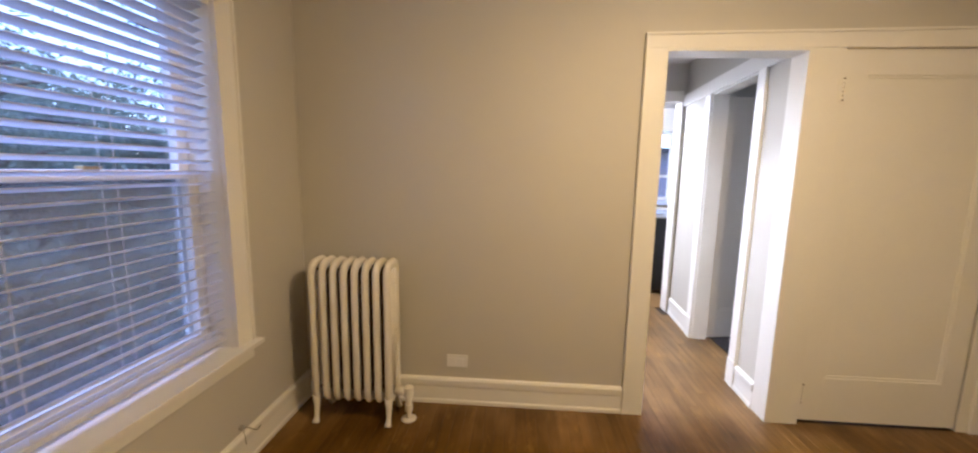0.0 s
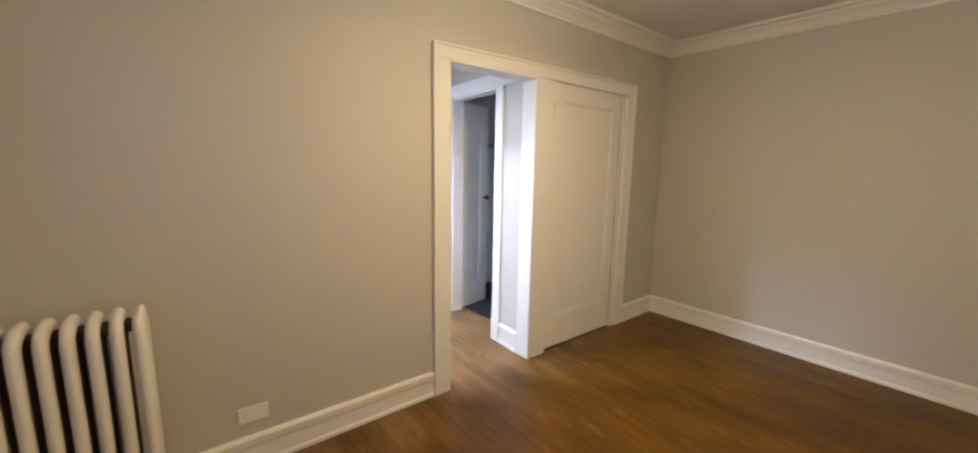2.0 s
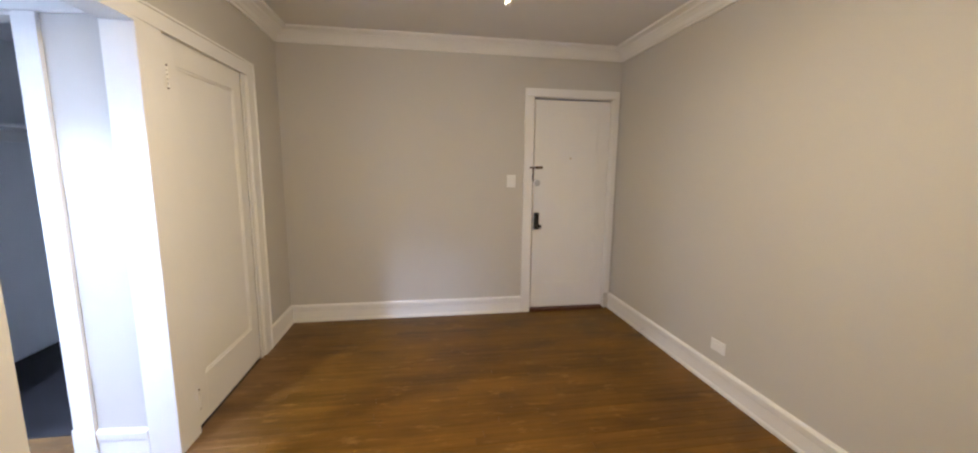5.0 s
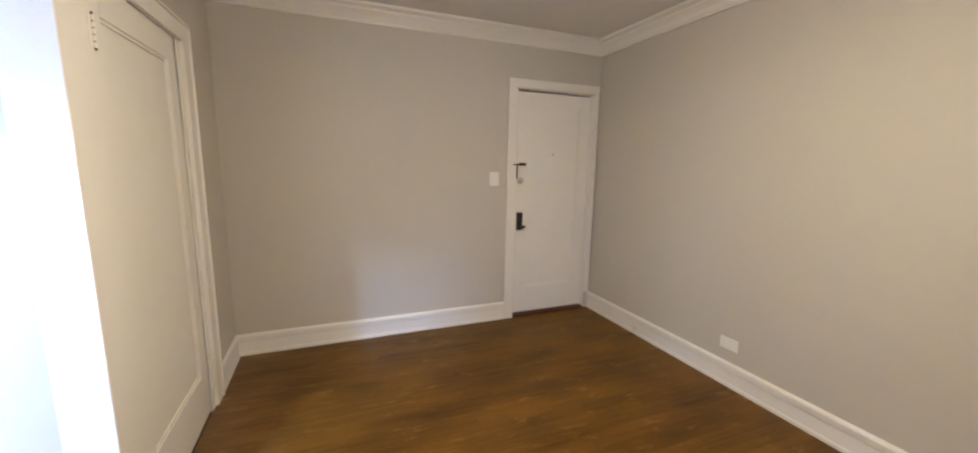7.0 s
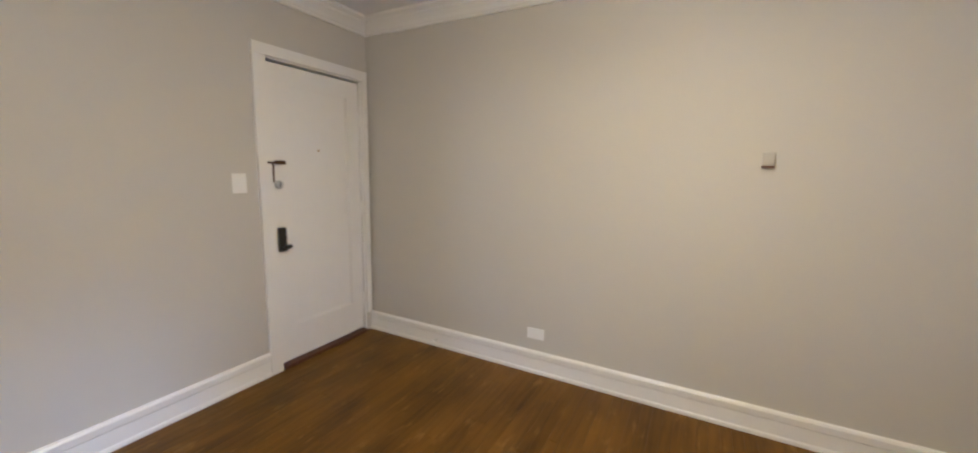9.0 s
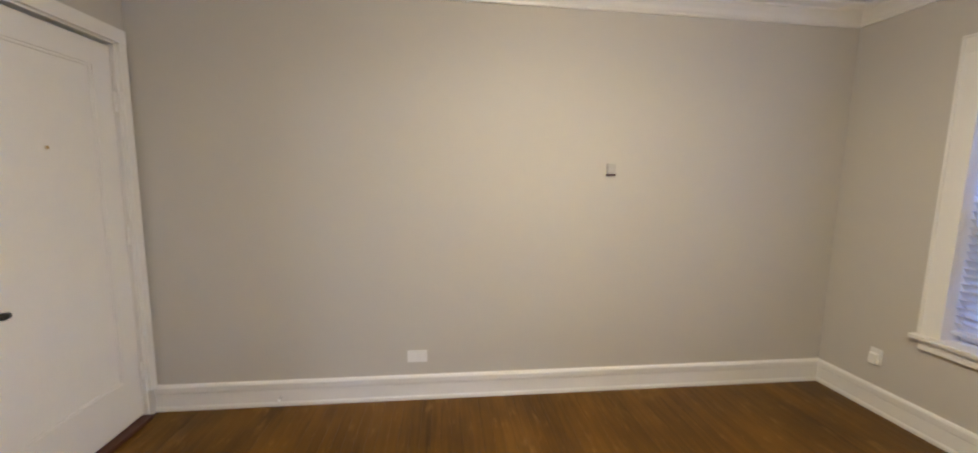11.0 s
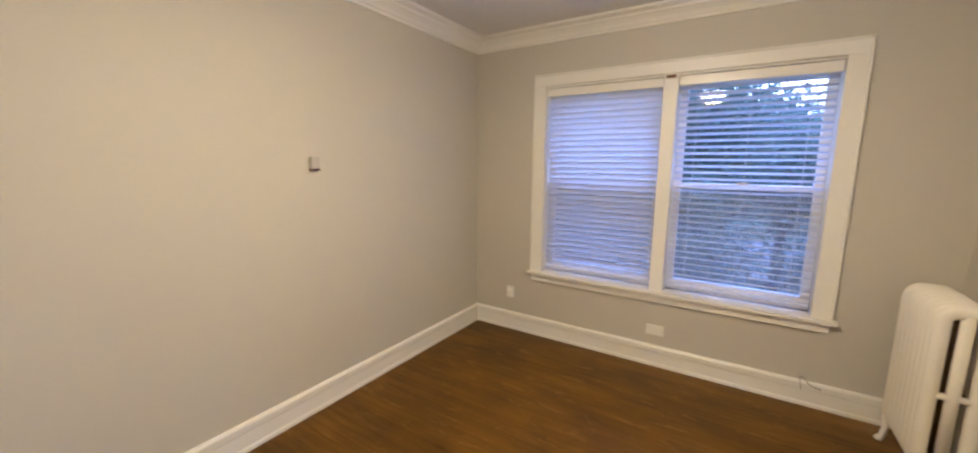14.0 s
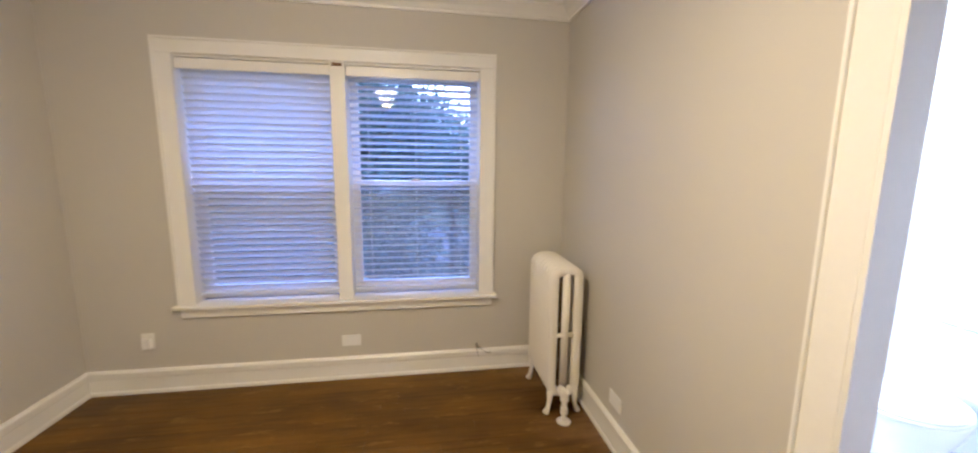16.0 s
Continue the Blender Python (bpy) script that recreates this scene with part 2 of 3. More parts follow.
M_GLOBE = glow_material("lit_opal_glass", (1, 0.84, 0.50), 30)
M_BATHGLOBE = glow_material("lit_cool_glass", (0.8, 0.88, 1), 12)


# ---- mesh helpers ----
def empty(name, label, category, at=(0, 0, 0), group="", kind=""):
    ob = new(name)
    ob.location = at
    ob.empty_display_size = 0.1
    return tagged(ob, label, category, group, kind)


def finish(name, bm, mat, smooth=False):
    me = bpy.data.meshes.new(name)
    bmesh.ops.recalc_face_normals(bm, faces=bm.faces[:])
    bm.to_mesh(me)
    bm.free()
    me.materials.append(mat)
    if smooth:
        me.shade_smooth()
    return new(name, me)


def part(name, bm, mat, parent, label="", smooth=False, at=None):
    """Links a bmesh as one mesh under a thing. Coordinates are those of the parent."""
    ob = finish(name, bm, mat, smooth)
    ob.parent = parent
    if at:
        ob.location = at
    return tagged(ob, label)


def box(bm, x0, x1, y0, y1, z0, z1, bevel=0.0):
    vs = [bm.verts.new(p) for p in itertools.product((x0, x1), (y0, y1), (z0, z1))]
    fs = [bm.faces.new([vs[i] for i in f]) for f in ((0, 1, 3, 2), (4, 6, 7, 5), (0, 4, 5, 1), (2, 3, 7, 6), (0, 2, 6, 4), (1, 5, 7, 3))]
    if bevel:
        es = list({e for f in fs for e in f.edges})
        bmesh.ops.bevel(bm, geom=es, offset=bevel, segments=2, affect="EDGES", profile=0.6)
    return bm


def boxes(*rows, bevel=0.0):
    bm = bmesh.new()
    for r in rows:
        box(bm, *r, bevel=bevel)
    return bm


def tube(bm, pts, radius, sides=10, closed=False, flat=(1, 1), side_axis=None):
    """A round tube along points; radius is a number or one for each point."""
    pts = [Vector(p) for p in pts]
    n = len(pts)
    radii = radius if isinstance(radius, (list, tuple)) else [radius] * n
    rings, up = [], Vector(side_axis) if side_axis else None
    for i, p in enumerate(pts):
        a = pts[i - 1] if (i or closed) else p
        b = pts[(i + 1) % n] if (i < n - 1 or closed) else p
        d = (b - a).normalized()
        if side_axis is None:
            ref = up if up is not None and abs(up.dot(d)) < 0.95 else (Vector((0, 0, 1)) if abs(d.z) < 0.9 else Vector((1, 0, 0)))
            u = (ref - d * ref.dot(d)).normalized()
            up = u
        else:
            u = (up - d * up.dot(d)).normalized()
        v = d.cross(u)
        rings.append([bm.verts.new(p + (u * math.cos(k * math.tau / sides) * flat[0] + v * math.sin(k * math.tau / sides) * flat[1]) * radii[i]) for k in range(sides)])
    for i in range(n if closed else n - 1):
        a, b = rings[i], rings[(i + 1) % n]
        for k in range(sides):
            bm.faces.new((a[k], a[(k + 1) % sides], b[(k + 1) % sides], b[k]))
    if not closed:
        bm.faces.new(rings[0][::-1])
        bm.faces.new(rings[-1])
    return bm


def lathe(bm, profile, centre=(0, 0, 0), sides=24, stretch=(1, 1)):
    """Turns (radius, z) pairs round a vertical axis."""
    cx, cy, cz = centre
    rings = [[bm.verts.new((cx + r * math.cos(k * math.tau / sides) * stretch[0], cy + r * math.sin(k * math.tau / sides) * stretch[1], cz + z)) for k in range(sides)] for r, z in profile]
    for a, b in zip(rings, rings[1:]):
        for k in range(sides):
            bm.faces.new((a[k], a[(k + 1) % sides], b[(k + 1) % sides], b[k]))
    bm.faces.new(rings[0][::-1])
    bm.faces.new(rings[-1])
    return bm


def sweep(bm, profile, path, closed=False):
    """Runs a profile of (out, z) along a plan line of (x, y); out is to the left of the way. Corners are mitred."""
    pts = [Vector(p) for p in path]
    n = len(pts)
    rings = []
    for i, p in enumerate(pts):
        d0 = (p - pts[i - 1]).normalized() if (i or closed) else None
        d1 = (pts[(i + 1) % n] - p).normalized() if (i < n - 1 or closed) else None
        d0, d1 = d0 or d1, d1 or d0
        n0, n1 = Vector((-d0.y, d0.x)), Vector((-d1.y, d1.x))
        m = (n0 + n1) / (1 + n0.dot(n1))
        rings.append([bm.verts.new((p.x + m.x * o, p.y + m.y * o, z)) for o, z in profile])
    k = len(profile)
    for i in range(n if closed else n - 1):
        a, b = rings[i], rings[(i + 1) % n]
        for j in range(k):
            bm.faces.new((a[j], a[(j + 1) % k], b[(j + 1) % k], b[j]))
    if not closed:
        bm.faces.new(rings[0][::-1])
        bm.faces.new(rings[-1])
    return bm


def wall_boxes(along, lo, hi, face, back, top, holes, bottom=0.0):
    """A wall along x or y from lo to hi with rectangular holes (a, b, z0, z1), as boxes butted end to end."""
    rows = []
    cuts = sorted({lo, hi, *[h[0] for h in holes], *[h[1] for h in holes]})
    for a, b in zip(cuts, cuts[1:]):
        spans = sorted((h[2], h[3]) for h in holes if h[0] <= a and h[1] >= b)
        z = bottom
        for z0, z1 in spans:
            if z0 > z:
                rows.append((a, b, z, z0))
            z = z1
        if z < top:
            rows.append((a, b, z, top))
    f0, f1 = min(face, back), max(face, back)
    return boxes(*[(a, b, f0, f1, z0, z1) if along == "x" else (f0, f1, a, b, z0, z1) for a, b, z0, z1 in rows])


def structure(name, bm, mat, label="", smooth=False):
    return tagged(finish(name, bm, mat, smooth), label, "", "", "structure")


# ---- plan, in metres: the north-east corner of the room is the origin ----
WEST, SOUTH, CEIL = -4.38, -3.07, 2.52
HALL_W, HALL_E, HALL_N = -2.46, -1.70, 1.78

structure("wall_east", wall_boxes("y", SOUTH - 0.12, 0.12, 0, 0.14, 2.66, [(-3.0, -2.21, 0, 2.07)]), M_WALL)
structure("wall_south", wall_boxes("x", WEST, 0, SOUTH, SOUTH - 0.12, 2.66, []), M_WALL)
structure("wall_west", wall_boxes("y", SOUTH - 0.12, 1.90, WEST, WEST - 0.24, 2.66, [(-2.4145, -0.5855, 0.541, 2.0885)], bottom=-0.3), M_WALL)
structure("wall_north", wall_boxes("x", WEST, 0, 0, 0.11, 2.66, [(-2.4705, -1.70, 0, 2.01), (-1.54, -0.70, 0, 2.035)]), M_WALL)
structure("wall_return", boxes((-2.47, -2.408, 0.0, 0.071, 0, 2.01)), M_WALL)
SKEW = Matrix.Translation((HALL_E, 0.113, 0)) @ Matrix.Rotation(radians(-4), 4, "Z") @ Matrix.Translation((-HALL_E, -0.113, 0))
structure("hall_wall_east", wall_boxes("y", 0.113, HALL_N, HALL_E, HALL_E + 0.11, 2.66, [(0.43, 1.14, 0, 2.01)]), M_WALL).matrix_world = SKEW
structure("hall_wall_west", wall_boxes("y", 0.11, HALL_N, HALL_W, HALL_W - 0.10, 2.66, [(0.125, 1.02, 0, 1.98)]), M_WALL)
structure("hall_wall_north", wall_boxes("x", -2.56, -0.0, HALL_N, HALL_N + 0.12, 2.66, [(-2.40, -1.61, 0, 2.05)]), M_WALL)
structure("closet_wall_north", boxes((-1.46, 0.0, 1.68, 1.775, 0, 2.66)), M_BATHWALL)
structure("closet_wall_east", boxes((-0.10, 0.0, 0.125, 1.675, 0, 2.66)), M_BATHWALL)
structure("bathroom_wall_north", boxes((-4.375, -2.565, 1.78, 1.90, 0, 2.66)), M_BATHWALL)
structure("bathroom_wall_west", boxes((-4.375, -3.95, 0.115, 1.775, 0, 2.66)), M_BATHWALL)
structure("bathroom_wall_south", boxes((-3.945, -2.565, 0.114, 0.135, 0, 2.66)), M_BATHWALL)
structure("kitchen_wall_east", boxes((0.9, 1.02, 1.90, 5.3, 0, 2.66)), M_WALL)
structure("kitchen_wall_west", boxes((-3.2, -3.08, 1.905, 5.3, 0, 2.66)), M_BATHWALL)
structure("kitchen_wall_north", wall_boxes("x", -3.08, 0.9, 5.0, 5.2, 2.66, [(-1.35, -0.46, 0.9, 2.12)]), M_BATHWALL)
structure("kitchen_wall_south", boxes((0.005, 0.9, 1.78, 1.895, 0, 2.66)), M_BATHWALL)
structure("ceiling", boxes((WEST, 0, SOUTH, 0, CEIL, CEIL + 0.12)), M_CEIL)
structure("hall_ceiling", boxes((HALL_W, HALL_E + 0.13, 0.112, HALL_N, 2.40, 2.5)), M_CEIL)
structure("closet_ceiling", boxes((-1.585, -0.105, 0.115, 1.675, 2.25, 2.35)), M_CEIL)
structure("bathroom_ceiling", boxes((-3.945, -2.565, 0.14, 1.775, 2.56, 2.66)), M_CEIL)
structure("kitchen_ceiling", boxes((-3.08, 0.9, 1.905, 4.995, 2.5, 2.6)), M_CEIL)
structure("subfloor", boxes((-4.7, 1.1, -3.3, 5.3, -0.2, -0.012)), M_GAP)
structure("closet_floor", boxes((-1.47, -0.105, 0.115, 1.675, -0.012, 0.006)), M_CARPET, "dark grey carpet on the closet floor")
structure("bathroom_floor", boxes((-3.945, HALL_W - 0.05, 0.14, 1.775, -0.012, 0.004)), M_TILE, "white tiled bathroom floor")
structure("roof", boxes((-4.8, 1.2, -3.4, 5.4, 2.67, 2.8)), M_GAP)

# ---- trim ----
BASE = [(0, 0), (0.022, 0), (0.022, 0.018), (0.016, 0.028), (0.013, 0.104), (0.019, 0.110), (0.021, 0.146), (0.014, 0.156), (0, 0.160)]


def baseboard(name, path):
    return tagged(finish(name, sweep(bmesh.new(), BASE, path), M_TRIM), "white painted tall baseboard with a moulded cap along the wall", "", "", "structure")


baseboard("baseboard", [(-0.0, -2.128), (-0.0, -0.0), (-0.543, -0.0)])
baseboard("baseboard", [(-2.508, -0.0), (WEST, -0.0), (WEST, SOUTH), (0, SOUTH)])
baseboard("baseboard", [(HALL_E, 0.113), (HALL_E, 0.3395)]).matrix_world = SKEW
baseboard("baseboard", [(HALL_E, 1.242), (HALL_E, HALL_N - 0.03)]).matrix_world = SKEW

CROWN = [(0, 2.415), (0.018, 2.415), (0.022, 2.43), (0.03, 2.435), (0.045, 2.455), (0.07, 2.475), (0.082, 2.482), (0.085, 2.492), (0.10, 2.497), (0.125, 2.505), (0.130, CEIL - 0.001), (0, CEIL - 0.001)]
tagged(finish("crown_moulding", sweep(bmesh.new(), CROWN, [(0, 0), (WEST, 0), (WEST, SOUTH), (0, SOUTH)], closed=True), M_TRIM),
       "white painted plaster crown moulding round the ceiling", "", "", "structure")


def casing(name, rows, label, lip=None):
    ob = empty(name, label, "", kind="structure")
    for r in rows:
        part("board", box(bmesh.new(), *r, bevel=0.0012), M_TRIM, ob)
    for r in lip or []:
        part("back_band", box(bmesh.new(), *r, bevel=0.004), M_TRIM, ob)
    return ob


# the wide cased opening and the closet door share one frame in the north wall
casing("opening_casing", [(-2.495, -2.408, -0.022, -0.001, 0, 2.01), (-1.71, -1.54, -0.020, -0.001, 0, 2.01), (-0.645, -0.545, -0.022, -0.001, 0, 2.035),
                          (-2.495, -0.545, -0.024, -0.001, 2.011, 2.10)],
       "white painted wooden casing round the hall opening and the closet door",
       lip=[(-2.507, -0.533, -0.031, -0.0005, 2.1005, 2.114), (-2.507, -2.4955, -0.031, -0.0005, 0, 2.1), (-0.5445, -0.533, -0.031, -0.0005, 0, 2.1)])
for ob in list(scene.objects):
    if ob.parent and ob.parent.name == "opening_casing":
        for v in ob.data.vertices:
            if v.co.z > 2.03:
                v.co.z -= 0.006 + 0.011 * (-0.533 - v.co.x)
casing("opening_jamb", [(-2.4079, -2.392, -0.0215, 0.073, 0, 1.995), (-1.7145, -1.7102, -0.0195, 0.112, 0, 1.995), (-1.7101, -1.70, 0.0, 0.112, 0, 1.995), (-2.4079, -1.7105, -0.0235, 0.112, 1.9955, 2.0105),
                        (-0.700, -0.646, -0.006, 0.10, 0, 2.034)], "white painted jamb of the hall opening")
casing("hall_door_casing", [(HALL_E - 0.020, HALL_E - 0.001, 0.34, 0.43, 0, 2.01), (HALL_E - 0.020, HALL_E - 0.001, 1.14, 1.24, 0, 2.01),
                            (HALL_E - 0.022, HALL_E - 0.001, 0.113, HALL_N - 0.001, 2.011, 2.11)],
       "white painted casing of the hall closet").matrix_world = SKEW
casing("plinth_block", [(HALL_E - 0.026, HALL_E - 0.0205, 0.336, 0.434, 0, 0.175), (HALL_E - 0.026, HALL_E - 0.0205, 1.136, 1.244, 0, 0.175)], "white plinth blocks of the hall closet casing").matrix_world = SKEW
casing("hall_door_jamb", [(HALL_E, HALL_E + 0.11, 0.43, 0.442, 0, 2.0), (HALL_E, HALL_E + 0.11, 1.128, 1.14, 0, 2.0), (HALL_E, HALL_E + 0.11, 0.4425, 1.1275, 1.998, 2.009)],
       "white jamb of the hall closet").matrix_world = SKEW
casing("end_door_casing", [(-2.455, -1.61, HALL_N - 0.02, HALL_N - 0.001, 2.051, 2.15)], "white casing of the doorway at the end of the hall")
casing("end_door_jamb", [(-1.622, -1.61, HALL_N - 0.018, HALL_N + 0.13, 0, 2.05), (-2.40, -2.388, HALL_N - 0.001, HALL_N + 0.13, 0, 2.05)], "white jamb at the end of the hall")
casing("bathroom_door_casing", [(HALL_W + 0.001, HALL_W + 0.02, 1.025, 1.11, 0, 1.98), (HALL_W + 0.001, HALL_W + 0.02, 0.113, 1.11, 1.985, 2.07)], "white bathroom door casing")
casing("entry_door_casing", [(-0.022, -0.001, -2.21, -2.127, 0, 2.07), (-0.022, -0.001, -3.047, -3.0, 0.163, 2.07), (-0.024, -0.001, -3.047, -2.127, 2.071, 2.14)],
       "white painted casing of the entry door")
casing("entry_door_jamb", [(-0.003, 0.09, -2.222, -2.21, 0, 2.06), (-0.003, 0.09, -3.0, -2.988, 0, 2.06), (-0.003, 0.09, -3.0, -2.21, 2.061, 2.0695)], "white painted jamb of the entry door")
structure("entry_threshold", boxes((-0.03, 0.13, -2.987, -2.223, 0.001, 0.026), bevel=0.005), M_THRESH, "dark reddish worn threshold of the entry door")
structure("stair_hall_wall", boxes((0.142, 0.20, -3.1, -2.1, 0, 2.2)), M_WALL)


# ---- doors ----
def panel_leaf(bm, u0, u1, z0, z1, p0, p1, q0, q1, face, thick, axis="x"):
    """A door leaf with one sunk panel; u runs along the wall, face is its front, thick goes back."""
    def b(a0, a1, d0, d1, c0, c1, bevel=0.0):
        d0, d1 = sorted((face + d0 * math.copysign(1, thick), face + d1 * math.copysign(1, thick)))
        box(bm, *((a0, a1, d0, d1, c0, c1) if axis == "x" else (d0, d1, a0, a1, c0, c1)), bevel=bevel)
    t = abs(thick)
    b(u0, p0, 0, t, z0, z1, 0.002)
    b(p1, u1, 0, t, z0, z1, 0.002)
    b(p0, p1, 0, t, z0, q0)
    b(p0, p1, 0, t, q1, z1)
    b(p0, p1, 0.012, t - 0.006, q0, q1)
    for a0, a1, c0, c1 in ((p0, p0 + 0.014, q0, q1), (p1 - 0.014, p1, q0, q1), (p0 + 0.0145, p1 - 0.0145, q0, q0 + 0.014), (p0 + 0.0145, p1 - 0.0145, q1 - 0.014, q1)):
        b(a0, a1, 0.005, 0.0115, c0, c1, 0.002)
    return bm


closet_door = empty("closet_door", "closed white painted closet door with one tall sunk panel in the grey wall", "door", (-1.53, 0.02, 0))
part("leaf", panel_leaf(bmesh.new(), 0.0, 0.826, 0.016, 2.018, 0.12, 0.72, 0.27, 1.885, -0.018, 0.036), M_TRIM, closet_door)
for z in (1.76, 0.14):
    hinge = part("hinge", boxes((-0.026, -0.008, -0.0425, -0.0405, z, z + 0.10), (-0.004, 0.016, -0.0215, -0.0185, z, z + 0.10), bevel=0.0008), M_TRIM, closet_door, "painted-over butt hinge")
    for k in range(5):
        part("knuckle", tube(bmesh.new(), [(-0.006, -0.046, z + k * 0.02 + 0.001), (-0.006, -0.046, z + k * 0.02 + 0.0175)], 0.006, 10), M_TRIM, hinge)
    part("hinge_pin", tube(bmesh.new(), [(-0.006, -0.046, z - 0.006), (-0.006, -0.046, z + 0.106)], 0.0035, 8), M_BRONZE, hinge)


wedge = box(bmesh.new(), -1.539, -1.02, -0.014, 0.02, 2.0185, 2.0345)
for v in wedge.verts:
    if v.co.x > -1.2 and v.co.z < 2.03:
        v.co.z = 2.033
structure("door_stop_strip", wedge, M_TRIM)

hall_door = empty("hall_closet_door", "white painted closet door standing open inside a closet", "door", (HALL_E + 0.185, 1.125, 0))
hall_door.rotation_euler = (0, 0, radians(11))
part("leaf", panel_leaf(bmesh.new(), 0.0, 0.35, 0.016, 1.985, 0.07, 0.25, 0.25, 1.87, 0, 0.036), M_TRIM, hall_door)
part("knob", tube(bmesh.new(), [(0.295, 0, 1.10), (0.295, -0.03, 1.10), (0.295, -0.045, 1.10), (0.295, -0.06, 1.10)], [0.014, 0.012, 0.027, 0.018], 12), M_BRONZE, hall_door, "small dark metal knob", smooth=True)

entry = empty("entry_door", "closed white painted entry door with one tall sunk panel, worn at its edges", "door", (0.004, -2.226, 0))
part("leaf", panel_leaf(bmesh.new(), -0.756, -0.006, 0.034, 2.046, -0.645, -0.125, 0.28, 1.93, 0.012, 0.045, "y"), M_TRIM, entry)
part("latch_bar", boxes((-0.022, -0.001, -0.085, -0.02, 1.408, 1.432), bevel=0.003), M_BRONZE, entry, "dark bronze swing latch")
part("latch_keeper", boxes((-0.040, -0.0275, -0.018, 0.045, 1.412, 1.424), (-0.032, -0.0275, 0.004, 0.016, 1.29, 1.411), bevel=0.002), M_BRONZE, entry, "dark bronze latch keeper and chain plate")
dead = part("deadbolt", tube(bmesh.new(), [(0, -0.042, 1.275), (-0.008, -0.042, 1.275), (-0.012, -0.042, 1.275)], [0.028, 0.028, 0.022], 20), M_STEEL, entry, "round worn steel deadbolt", smooth=False)
part("thumb_turn", boxes((-0.028, -0.0125, -0.045, -0.039, 1.260, 1.290), bevel=0.002), M_STEEL, dead)
part("lock_plate", boxes((-0.028, -0.0005, -0.062, -0.014, 0.83, 0.99), bevel=0.006), M_BLACK, entry, "black electronic lock plate")
part("lever", tube(bmesh.new(), [(-0.028, -0.050, 0.862), (-0.040, -0.050, 0.862), (-0.046, -0.060, 0.862), (-0.046, -0.078, 0.862)], [0.014, 0.014, 0.016, 0.012], 10), M_BLACK, entry, "short black door lever", smooth=True)
part("peephole", tube(bmesh.new(), [(0.012, -0.37, 1.51), (0.008, -0.37, 1.51)], 0.008, 12), M_BRASS, entry)
for z in (1.72, 1.02, 0.25):
    part("hinge", boxes((-0.004, -0.0005, -0.757, -0.735, z, z + 0.10), bevel=0.001), M_TRIM, entry, "painted-over hinge")


# ---- windows ----
casing("window_casing", [(-4.379, -4.357, -2.49, -2.40, 0.577, 2.09), (-4.379, -4.357, -0.60, -0.51, 0.577, 2.09), (-4.379, -4.354, -2.49, -0.51, 2.091, 2.165),
                         (-4.379, -4.357, -1.535, -1.445, 0.577, 2.09)], "white painted casing of the double window",
       lip=[(-4.379, -4.346, -2.502, -0.498, 2.1655, 2.178), (-4.379, -4.346, -2.502, -2.4905, 0.577, 2.165), (-4.379, -4.346, -0.5095, -0.498, 0.577, 2.165)])
casing("window_sill", [(-4.47, -4.318, -2.52, -0.48, 0.555, 0.576), (-4.379, -4.353, -2.49, -0.51, 0.495, 0.5545)], "white painted window stool and apron")
casing("window_jamb", [(-4.60, -4.38, -2.415, -2.40, 0.565, 2.09), (-4.60, -4.38, -0.60, -0.585, 0.565, 2.09), (-4.60, -4.3795, -1.53, -1.45, 0.577, 2.075), (-4.60, -4.38, -2.3995, -0.6005, 2.076, 2.089),
                       (-4.66, -4.471, -2.3995, -0.6005, 0.54, 0.575)], "white painted window jambs")


def sash_window(name, y0, y1):
    w = empty(name, "double-hung white wooden window with two clear panes", "window", (-4.50, (y0 + y1) / 2, 0.577))
    h, m, top = (y1 - y0) / 2, 0.765, 1.497
    for pname, x, z0, z1 in (("lower_sash", 0.0, 0.0, m + 0.018), ("upper_sash", -0.036, m - 0.018, top)):
        s, r = 0.052, (0.085 if z0 == 0 else 0.036)
        tr = 0.036 if z0 == 0 else 0.05
        bm = boxes((x - 0.016, x + 0.016, -h + 0.001, -h + s, z0, z1), (x - 0.016, x + 0.016, h - s, h - 0.001, z0, z1),
                   (x - 0.016, x + 0.016, -h + s, h - s, z0, z0 + r), (x - 0.016, x + 0.016, -h + s, h - s, z1 - tr, z1), bevel=0.002)
        sash = part(pname, bm, M_TRIM, w)
        g = part("pane", boxes((x - 0.002, x + 0.002, -h + s, h - s, z0 + r, z1 - tr)), M_GLASS, sash, "clear window glass")
        g.visible_shadow = False
    scr = part("insect_screen", boxes((-0.075, -0.065, -h + 0.001, -h + 0.02, 0, m), (-0.075, -0.065, h - 0.02, h - 0.001, 0, m), (-0.075, -0.065, -h + 0.02, h - 0.02, m - 0.02, m), (-0.075, -0.065, -h + 0.02, h - 0.02, 0, 0.02)), M_TRIM, w, "white screen frame")
    part("mesh", boxes((-0.0705, -0.0695, -h + 0.0205, h - 0.0205, 0.0205, m - 0.0205)), M_SCREEN, scr, "fine grey insect mesh")
    part("sash_lock", boxes((0.0, 0.03, -0.03, 0.03, m + 0.0185, m + 0.03), bevel=0.003), M_BRASS, w)
    return w


window_1 = sash_window("window_1", -1.449, -0.601)
window_2 = sash_window("window_2", -2.399, -1.531)
for w in (window_1, window_2):
    w["kind"] = "structure"


